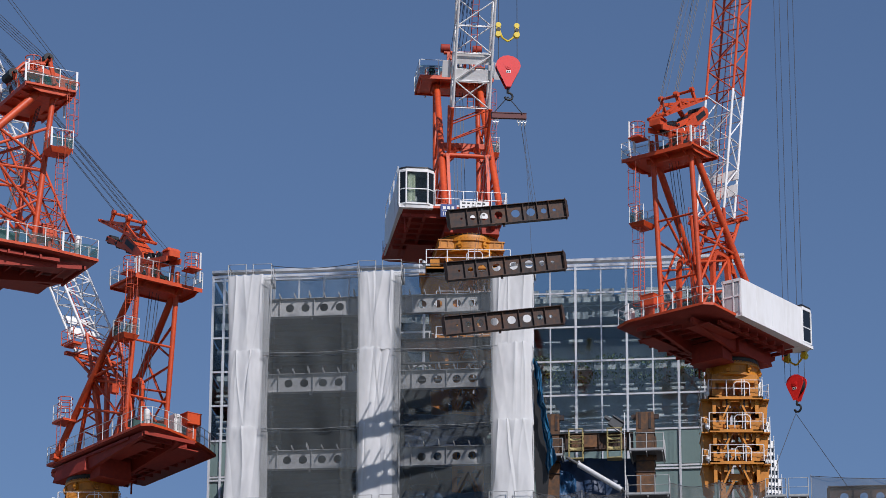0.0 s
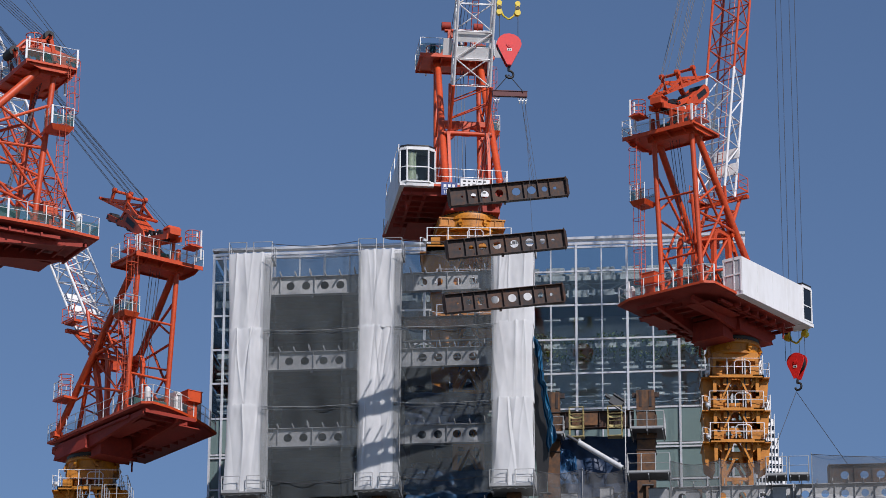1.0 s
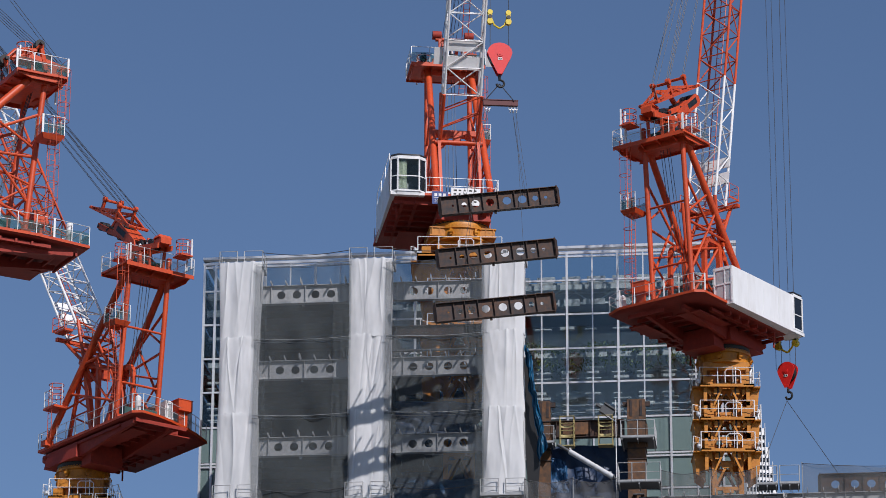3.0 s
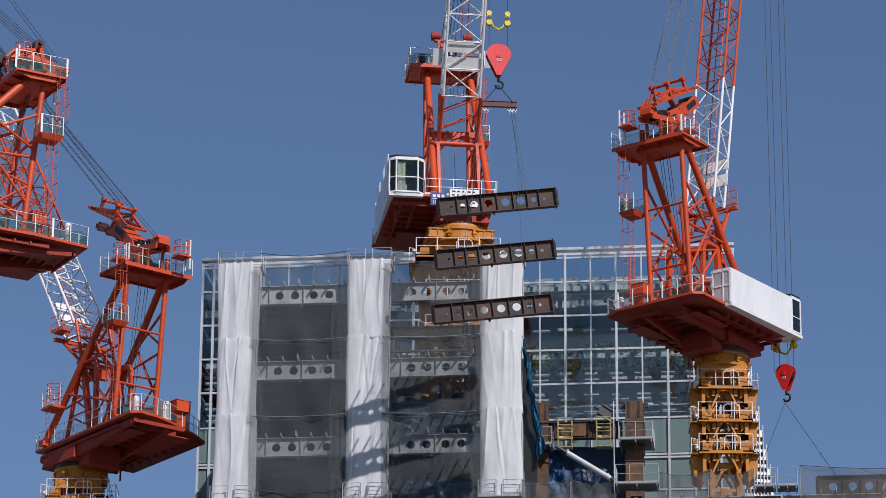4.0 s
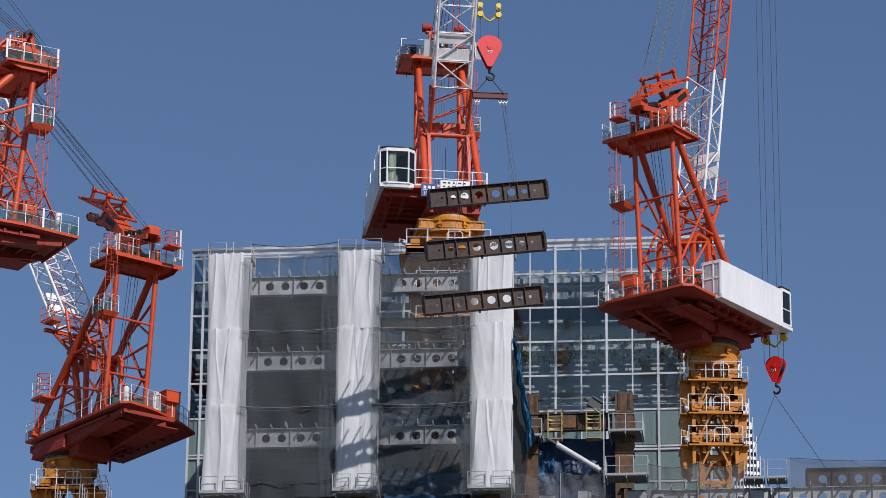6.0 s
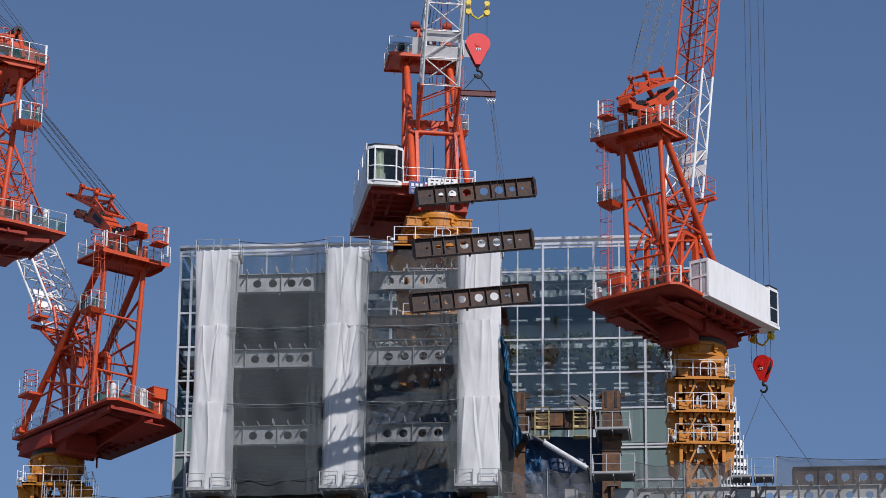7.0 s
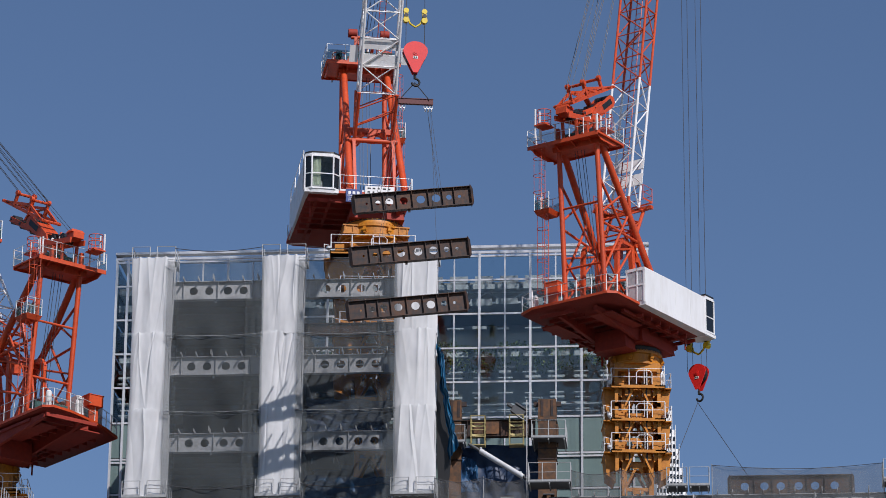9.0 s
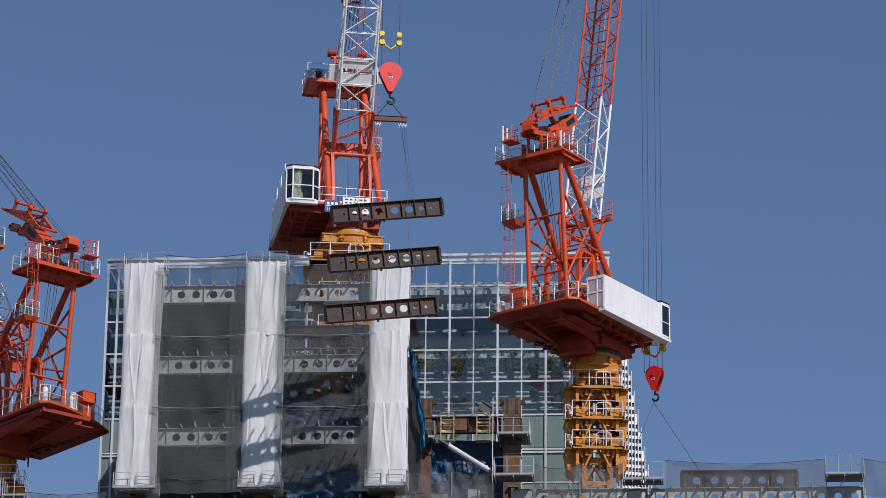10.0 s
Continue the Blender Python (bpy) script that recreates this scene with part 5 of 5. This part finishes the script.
part("bar", Shape().box((-1.1, -0.12, -0.16), (1.1, 0.12, 0.16)).box((-1.12, -0.16, 0.16), (1.12, 0.16, 0.2)), material("dark_red_steel", (0.10, 0.012, 0.012), 0.6), sp)
for xx in (-0.95, -0.75, 0.6, 0.8, 1.0):
    part("shackle", Shape().ring((xx, 0, -0.32), 0.09, 0.025, 8, "y").ring((xx, 0, -0.52), 0.09, 0.025, 8, "x"), RAIL, sp)
BEAM_Z = (77.85, 74.45, 70.95)
for k, z in enumerate(BEAM_Z):
    holed_beam("hoisted_beam", 7.2, RUST, "rusty dark steel I-beam with web holes slung from a crane", "steel beam", OUT @ pose(-0.25 - 0.13 * k, LY, z - 0.06, 0, -7.0, 3.0), holes=[0.75, 1.45, 2.15, 3.05, 4.1, 5.05, 5.85, 6.5], h=1.12, studs=False, fins=True, r=[0.07, 0.16, 0.25, 0.25, 0.26, 0.26, 0.17, 0.1], group="hoisted beams")
ln = Shape()
for xx in (-0.58, 0.58):
    ln.tube((LX + xx, LY, 88.9), (LX + xx, LY, 125), 0.022, 5)
for xx in (-0.95, 0.9):
    ln.tube((LX, LY, 86.5), (LX + xx, LY, 85.35), 0.03, 5)
for k, (xa, xb) in enumerate(((-0.95, 1.2), (-0.75, 1.4), (0.8, 5.0), (1.0, 5.15))):
    ln.tube((LX + xa, LY, 84.65), (-0.25 + xb, LY, BEAM_Z[2 - k % 3] + 1.2 + xb * 0.08), 0.014, 4)
    ln.tube((LX + xa, LY - 0.05, 84.65), (-0.25 + xb + 0.1, LY, BEAM_Z[0] + 1.2 + xb * 0.08), 0.014, 4)
part("rope", ln, ROPE, lift)

HX, HY = 22.1, 223.0
hook_block(pose(HX + 0.1, HY, 72.65, 0, 0, -38), 1.65, 1.3)
deflector(pose(HX + 0.1, HY, 74.95, 0, 0, -38) @ Matrix.Scale(1.15, 4))
dl = thing("hoist_line", Matrix.Identity(4), "thin steel ropes and slings below a crane", "ropes")
ls = Shape()
for xx in (-0.6, -0.26, 0.26, 0.6):
    ls.tube((HX + xx, HY + xx * -0.6, 73.0), (HX + xx, HY + xx * -0.6, 112), 0.017, 5)
ls.tube((HX, HY, 70.8), (HX - 2.0, HY - 3, 65.5), 0.02, 5).tube((HX, HY, 70.8), (HX + 2.4, HY - 8, 63.4), 0.02, 5)
ls.ring((HX, HY, 70.95), 0.1, 0.03, 8, "x")
part("rope", ls, ROPE, dl)


# ---- steelwork beside the frame ----
def open_column(x, y, z0, z1, hw, label):
    c = thing("steel_column", FR @ Matrix.Translation((x, y, 0)), label, "steel column", "rusty columns")
    part("shaft", Shape().box((-hw, -hw, z0), (hw, hw, z1)), RUSTY, c)
    for sx in (-1, 1):
        part("splice_plate", Shape().box((sx * hw * 0.55 - 0.08, -hw - 0.035, z1 - 1.1), (sx * hw * 0.55 + 0.08, -hw - 0.002, z1 - 0.05)), RUST, c)
        part("ear", Shape().box((sx * (hw + 0.15) - 0.15, -0.1, z1 - 0.32), (sx * (hw + 0.15) + 0.15, 0.1, z1 - 0.02)), RUST, c)
    for z in (z1 - 1.35, z1 - 3.2, z1 - 3.9):
        part("diaphragm", Shape().box((-hw - 0.06, -hw - 0.06, z - 0.03), (hw + 0.06, hw + 0.06, z + 0.03)), RUST, c)
    part("side_plate", Shape().box((hw + 0.02, -hw * 0.8, z1 - 2.9), (hw + 0.12, hw * 0.5, z1 - 1.6)), RUSTY, c)
    return c


open_column(6.05, 217.3, POD - 0.2, 68.55, 0.38, "short rusty brown steel column stub by the tarpaulin")
open_column(11.8, 217.4, POD - 0.2, 68.5, 0.56, "tall rusty brown box column with splice plates")
gd = thing("steel_girder", FR @ Matrix.Translation((6.3, 217.3, 66.25)), "rust streaked steel girder between two columns", "steel girder")
part("web", Shape().box((0, -0.03, 0), (4.75, 0.03, 1.0)), RUST, gd)
part("top_flange", Shape().box((0, -0.24, 1.0), (4.75, 0.24, 1.04)), RUST, gd)
part("bottom_flange", Shape().box((0, -0.24, -0.04), (4.75, 0.24, 0)), RUST, gd)
for xx in (0.5, 2.6, 3.3, 4.5):
    part("stiffener", Shape().box((xx - 0.015, -0.22, 0), (xx + 0.015, -0.031, 1.0)), RUST, gd)
part("end_plate", Shape().box((0.9, -0.26, 0.1), (2.5, -0.235, 0.9)), RUSTY, gd, "rust brown cover plate")


def work_cage(x, y, z, w, d, h, mat, label):
    """A hung work cage: floor, corner posts, rungs and hoops."""
    c = thing("work_cage", FR @ Matrix.Translation((x, y, z)), label, "work cage", "hung work cages")
    part("floor", Shape().box((0, -d, -0.06), (w, 0, 0.0)), mat, c)
    for px in (0.03, w - 0.03):
        for py in (-d + 0.03, -0.03):
            part("post", Shape().tube((px, py, 0), (px, py, h), 0.035, 6), mat, c)
    for k in range(4):
        z2 = h * (k + 1) / 4
        part("rung", Shape().tube((0, -d, z2), (w, -d, z2), 0.028, 5).tube((0, -d, z2), (0, 0, z2), 0.02, 5).tube((w, -d, z2), (w, 0, z2), 0.02, 5), mat, c)
    for f in (0.3, 0.62):
        part("curved_plate", Shape().grid(lambda a, b, f=f: (w * 0.1 + w * 0.8 * a, -d + 0.06 + 0.1 * math.sin(math.pi * a), h * f + 0.13 * b), 8, 1), mat, c)


work_cage(7.05, 216.9, 65.45, 0.92, 0.7, 1.85, GOLD, "gold passivated steel work cage hung on the girder")
work_cage(9.45, 216.9, 65.45, 0.92, 0.7, 1.85, GOLD, "gold passivated steel work cage near the tall column")


def work_stage(x0, x1, y0, y1, z, label, h=1.1, mat=GALV, gap=0.9):
    c = thing("work_stage", FR, label, "work platform", "railed work platforms")
    part("floor", Shape().box((x0, y0, z - 0.06), (x1, y1, z)), DARKSTEEL, c)
    for k in range(3):
        xx = x0 + 0.1 + (x1 - x0 - 0.2) * k / 2
        part("bearer", Shape().box((xx - 0.03, y0, z - 0.18), (xx + 0.03, y1, z - 0.061)), mat, c)
    railing(c, [(x0 + 0.03, y1 - 0.03, z), (x0 + 0.03, y0 + 0.03, z), (x1 - 0.03, y0 + 0.03, z), (x1 - 0.03, y1 - 0.03, z)], False, h, mat, gap, 2)
    return c


work_stage(5.35, 6.75, 215.9, 217.0, 65.55, "small railed platform around the column stub")
work_stage(10.85, 13.0, 215.9, 218.4, 65.75, "railed platform around the tall rusty column")
work_stage(10.75, 13.4, 213.8, 215.4, 62.3, "galvanised rail cage above the net", 1.2)
work_stage(19.2, 20.5, 214.2, 215.5, 62.05, "galvanised rail cage beside the yellow mast", 1.15)
work_stage(20.6, 21.85, 214.2, 215.5, 62.05, "galvanised rail cage near the laid beam", 1.15)
work_stage(32.4, 34.9, 214.6, 216.4, 62.4, "galvanised rail cage at the far end of the deck", 1.25)
for xx in (-23.5, -21.8):
    work_stage(xx, xx + 1.6, 214.4, 215.9, 61.35, "galvanised rail cage below the crane turntable", 1.2, GALV, 0.8)

br = thing("tube_brace", FR @ Matrix.Translation((0, 0, 0)), "pale grey steel tube brace leaning across the bay", "brace")
a, b = Vector((6.95, 216.3, 65.5)), Vector((10.8, 215.6, 62.85))
d = (b - a).normalized()
part("tube", Shape().tube(a + d * 0.9, b - d * 0.5, 0.17, 16), RAIL, br)
part("rod", Shape().tube(a, a + d * 0.9, 0.1, 10), DARKSTEEL, br)
part("rod", Shape().tube(b - d * 0.5, b, 0.08, 10), DARKSTEEL, br)
for f in (0.2, 0.85):
    part("lug", Shape().box((-0.06, -0.06, 0.15), (0.06, 0.06, 0.25), Matrix.Translation(a.lerp(b, f))), RAIL, br)
solid("steel_prop", Shape().tube((10.62, 215.3, 60.9), (10.62, 215.3, 68.0), 0.026, 6).tube((10.62, 215.3, 66.6), (9.9, 216.5, 67.4), 0.03, 6), WHITE, "thin pale upright pole beside the column", "pole", m=FR)
jib = thing("splice_clamp", FR @ pose(10.1, 216.7, 67.65, 0, 35, 0), "grey bolted clamp on the girder end", "clamp")
part("clamp_plate", Shape().box((-0.5, -0.25, -0.3), (0.35, 0.2, 0.2)), DARKSTEEL, jib)
part("clamp_arm", Shape().box((-0.9, -0.35, -0.1), (-0.5, 0.1, 0.05)).box((-0.5, -0.32, 0.26), (0.3, 0.1, 0.36)), DARKSTEEL, jib)


def tarp(name, p00, p10, p01, p11, amp, seed, label, mat=BLUE, group="blue tarpaulins"):
    p00, p10, p01, p11 = (Vector(p) for p in (p00, p10, p01, p11))

    def fn(u, v):
        p = p00.lerp(p10, u).lerp(p01.lerp(p11, u), v)
        e = noise.noise((u * 4 + seed, v * 3, seed)) + 0.5 * noise.noise((u * 11, v * 8 + seed, seed)) + 0.12 * math.sin(u * 21 + seed + 2 * v)
        edge = amp * (0.55 * noise.noise((v * 6, u * 1.5, seed + 3)) + 0.35 * noise.noise((v * 17, u * 2, seed + 8)))
        return p + Vector((edge, -amp * e, 0.6 * edge))

    return solid(name, Shape().grid(fn, 30, 30), mat, label, "tarpaulin", "", group, FR)


tarp("tarpaulin", (4.95, 214.9, 71.6), (5.35, 214.6, 71.2), (5.85, 215.6, 64.3), (6.3, 214.9, 64.9), 0.3, 1.3, "bright blue tarpaulin strip hanging off the frame edge")
tarp("tarpaulin", (6.2, 218.6, 66.1), (11.2, 218.6, 66.0), (6.3, 218.2, 61.5), (11.2, 218.3, 61.6), 0.22, 5.1, "blue tarpaulin slung behind the tube brace, shade in its colour", SHADED_BLUE)
tarp("tarpaulin", (6.35, 217.3, 65.0), (7.4, 217.4, 64.7), (6.4, 217.0, 62.6), (7.6, 217.1, 62.6), 0.2, 7.7, "creased blue tarpaulin folded by the column stub", TARPBLUE)
# black panel put in as the shadow left of the tarpaulin strip
solid("shadow_panel", Shape().put([(4.9, 215.5, 71.0), (5.15, 215.5, 71.0), (5.0, 215.9, 64.6), (5.9, 215.9, 64.6), (5.15, 216.2, 61.0), (5.6, 216.2, 61.0)], [(0, 1, 3, 2), (2, 3, 5, 4)]), BLACK, "black panel standing for the shadowed gap behind the blue tarpaulin", "sheet", m=FR)

# the open bay round the crane mast: decks, dark panels added as shade, tarpaulins
x0, x1 = COLS[1] + 0.9, COLS[2] - 0.6
for z in LEVELS[1:3]:
    dk = Shape().box((x0, 225.0, z - 0.2), (x1, 229.5, z)).box((x0, 216.7, z - 0.2), (-1.9, 225.0, z))
    solid("floor_slab", dk, SLAB, "steel deck strip round the crane opening", "floor", "structure", m=FR)
solid("bay_back_shade", Shape().box((x0, 229.2, POD), (x1, 229.4, 70.8)), DARKSTEEL, "added dark panel as shade at the back of the open bay", "wall", "structure", m=FR)
solid("bay_side_shade", Shape().box((x0 - 0.3, 216.9, POD), (x0 - 0.1, 229.4, 75.2)), DARKSTEEL, "added dark panel as shade between the two bays", "wall", "structure", m=FR)
solid("bay_side_shade", Shape().box((x1 + 0.25, 216.9, POD), (x1 + 0.4, 229.4, 73.0)), DARKSTEEL, "added dark panel as shade behind the wrapped column", "wall", "structure", m=FR)
# the upper sheet takes the blue with shade in its colour
for k, (za, zb) in enumerate(((69.35, 66.6), (64.3, 61.3))):
    tarp("tarpaulin", (x0 + 0.3, 218.6, za), (x1 - 0.9, 218.4, za - 0.3), (x0 + 0.5, 218.2, zb), (x1 - 1.3, 218.5, zb + 0.5), 0.45, 21.0 + k, "blue tarpaulin hung across the open bay, darkened in colour", SHADED_BLUE if k == 0 else TARPBLUE)
for k, (za, zb) in enumerate(((70.2, 69.3), (67.6, 65.9), (65.0, 61.2))):
    tarp("tarpaulin", (x0 + 0.2, 224.2, za + 1.6), (x1 - 0.2, 224.4, za + 1.3), (x0 + 0.3, 223.4, zb + 1.7), (x1 - 0.3, 223.9, zb + 1.5), 0.5, 11.0 + k, "dark blue tarpaulin hung behind the crane mast", TARPBLUE)
truss = thing("floor_truss", FR, "dark steel lattice girder across the open bay", "truss")
zt = 72.05
part("chord", Shape().box((x0, 216.4, zt - 0.1), (x1, 216.6, zt)), DARKSTEEL, truss)
part("chord", Shape().box((x0, 216.4, zt - 1.25), (x1, 216.6, zt - 1.15)), DARKSTEEL, truss)
for k in range(4):
    xa = x0 + (x1 - x0) * k / 4
    xb = x0 + (x1 - x0) * (k + 1) / 4
    part("diagonal", Shape().bar((xa, 216.5, zt if k % 2 else zt - 1.2), (xb, 216.5, zt - 1.2 if k % 2 else zt), 0.08, 0.1), DARKSTEEL, truss)
bt = thing("floor_beam", FR @ Matrix.Translation((x0, 216.9, 73.0)), "dark steel beam crossing the open bay", "steel beam")
part("web", Shape().box((0, -0.02, 0), (x1 - x0, 0.02, 0.7)), RUST, bt)
part("flange", Shape().box((0, -0.15, 0.7), (x1 - x0, 0.15, 0.74)), RUST, bt)
part("flange", Shape().box((0, -0.15, -0.04), (x1 - x0, 0.15, 0.0)), RUST, bt)
for z in (63.0, 66.6, 68.4):
    ps = thing("guard_rail", FR, "pale guard rail on the deck in the open bay", "railing", "inner guard rails")
    part("rail", Shape().tube((x0 + 0.3, 221.5, z + 0.4), (x0 + 3.4, 221.5, z + 0.4), 0.035, 5).tube((x0 + 0.3, 221.5, z), (x0 + 3.4, 221.5, z), 0.035, 5), RAIL, ps)
    for k in range(3):
        part("post", Shape().tube((x0 + 0.4 + 1.4 * k, 221.5, z - 0.7), (x0 + 0.4 + 1.4 * k, 221.5, z + 0.45), 0.04, 5), RAIL, ps)

# ---- deck edge along the foot of the picture ----
for k, (xa, ln) in enumerate(((13.4, 7.4), (20.95, 7.3), (28.3, 6.6))):
    holed_beam("edge_beam", ln, PRIMER, "grey primed edge beam with web holes and brackets", "steel beam", FR @ Matrix.Translation((xa, 216.2, 60.75)), holes=[ln / 6 * (i + 0.5) for i in range(6)], r=0.24, group="edge beams")
holed_beam("laid_beam", 7.45, RUST, "rusty steel beam laid on the grey edge beam under a net", "steel beam", FR @ Matrix.Translation((23.1, 216.4, 61.9)), holes=[0.9, 2.1, 3.1, 4.2, 5.2, 6.4], r=0.26, h=1.25, studs=False)
nf = thing("net_fence", FR, "grey translucent net fence along the deck edge", "net", "net fences")
spans = ((5.0, 8.0, 62.75), (8.0, 10.8, 62.7), (13.4, 16.4, 63.1), (16.4, 19.2, 63.1), (22.0, 32.4, 63.3), (34.9, 39.0, 63.3))
for k, (xa, xb, zt) in enumerate(spans):
    part("net_sheet", net(xa, xb, 60.8, zt, 214.3, 70 + k, FINENET, 0.3), FINENET, nf)
    pts = [Vector((xa + (xb - xa) * i / 10, 214.25, zt - 0.3 * math.sin(math.pi * i / 10))) for i in range(11)]
    part("edge_rope", Shape().path(pts, 0.02, 5), ROPE, nf)
    part("net_post", Shape().tube((xa, 214.3, POD - 0.2), (xa, 214.3, zt + 0.1), 0.03, 6), GALV, nf)
nl = thing("net_fence", FR, "grey translucent net fence at the crane foot", "net", "net fences")
for k, (xa, xb, zt) in enumerate(((-34.0, -29.0, 61.1), (-29.0, -23.6, 61.1), (-20.1, -14.7, 61.35))):
    part("net_sheet", net(xa, xb, 58.9, zt, 213.6, 90 + k, FINENET, 0.25), FINENET, nl)
    pts = [Vector((xa + (xb - xa) * i / 10, 213.55, zt - 0.25 * math.sin(math.pi * i / 10))) for i in range(11)]
    part("edge_rope", Shape().path(pts, 0.02, 5), ROPE, nl)
    part("net_post", Shape().tube((xa, 213.6, POD - 2.2), (xa, 213.6, zt + 0.1), 0.03, 6), GALV, nl)
rng = random.Random(9)
for k in range(14):
    xx = 5.6 + k * 1.05 + rng.uniform(-0.2, 0.2)
    h = rng.uniform(0.6, 1.5)
    st = thing("stub_column", FR @ Matrix.Translation((xx, 216.0 + rng.uniform(0, 1.2), POD - 0.1)), "dark steel stub post on the deck behind the net", "steel post", "stub posts behind the net")
    part("post", Shape().box((-0.12, -0.15, 0), (0.12, 0.15, h)), RUSTY if k % 3 == 0 else DARKSTEEL, st)
    part("cap_plate", Shape().box((-0.35, -0.2, h), (0.35, 0.2, h + 0.06)), DARKSTEEL, st)
for xx, w, h in ((6.6, 1.0, 0.7), (9.0, 0.8, 1.0), (12.0, 1.2, 0.9), (14.3, 0.8, 0.6), (19.6, 0.8, 0.8)):
    cb = thing("equipment_box", FR @ Matrix.Translation((xx, 215.4, POD - 0.1)), "grey equipment case behind the net", "equipment box", "equipment cases")
    part("case", Shape().prism([(0, 0), (w, 0), (w, 0.6), (0, 0.6)], 0, h), PRIMER, cb)
    part("lid", Shape().box((-0.03, -0.03, h), (w + 0.03, 0.63, h + 0.05)), DARKSTEEL, cb)
# ropes sagging between the column tops
lines = thing("life_line", FR, "thin sagging ropes strung between the columns", "rope")
for a, b in zip(COLS, COLS[1:]):
    for z, sag in ((78.35, 0.25), (62.6, 0.3)):
        pts = [Vector((a + 1.36 + (b - a - 2.72) * i / 12, 215.1 if z > 70 else 214.5, z - sag * math.sin(math.pi * i / 12))) for i in range(13)]
        part("rope", Shape().path(pts, 0.025, 5), ROPE, lines)


# ---- white tower far behind ----
def white_tower():
    t = thing("white_tower", Matrix.Identity(4), "far white high-rise with stepped edge and small windows", "high-rise tower")
    y = 420.0
    part("body", Shape().box((30.0, y + 0.4, GROUND), (36.6, y + 20, 138.5)), TOWER, t)
    tops = (138.5, 138.2, 136.0, 133.4, 131.0, 128.6, 126.2, 123.8, 121.4)
    me = Shape().box((0, 0, 0), (0.2, 0.1, 0.5)).mesh("window", DARKGLASS)
    for k, top in enumerate(tops):
        x = 36.4 + k * 0.42
        part("step", Shape().box((x, y + 0.1 * k, GROUND), (x + 0.42, y + 18, top)).box((x + 0.36, y + 0.1 * k - 0.15, GROUND), (x + 0.42, y + 0.1 * k, top + 0.6)), TOWER, t)
        z = 112.0
        while z < top - 1:
            ob = new("window", me)
            ob.parent = t
            ob.location = (x + 0.08, y + 0.1 * k - 0.06, z)
            z += 0.95
    for k in range(13):
        z = 112.0
        while z < 137:
            ob = new("window", me)
            ob.parent = t
            ob.location = (30.6 + k * 0.44, y + 0.34, z)
            z += 0.95


white_tower()
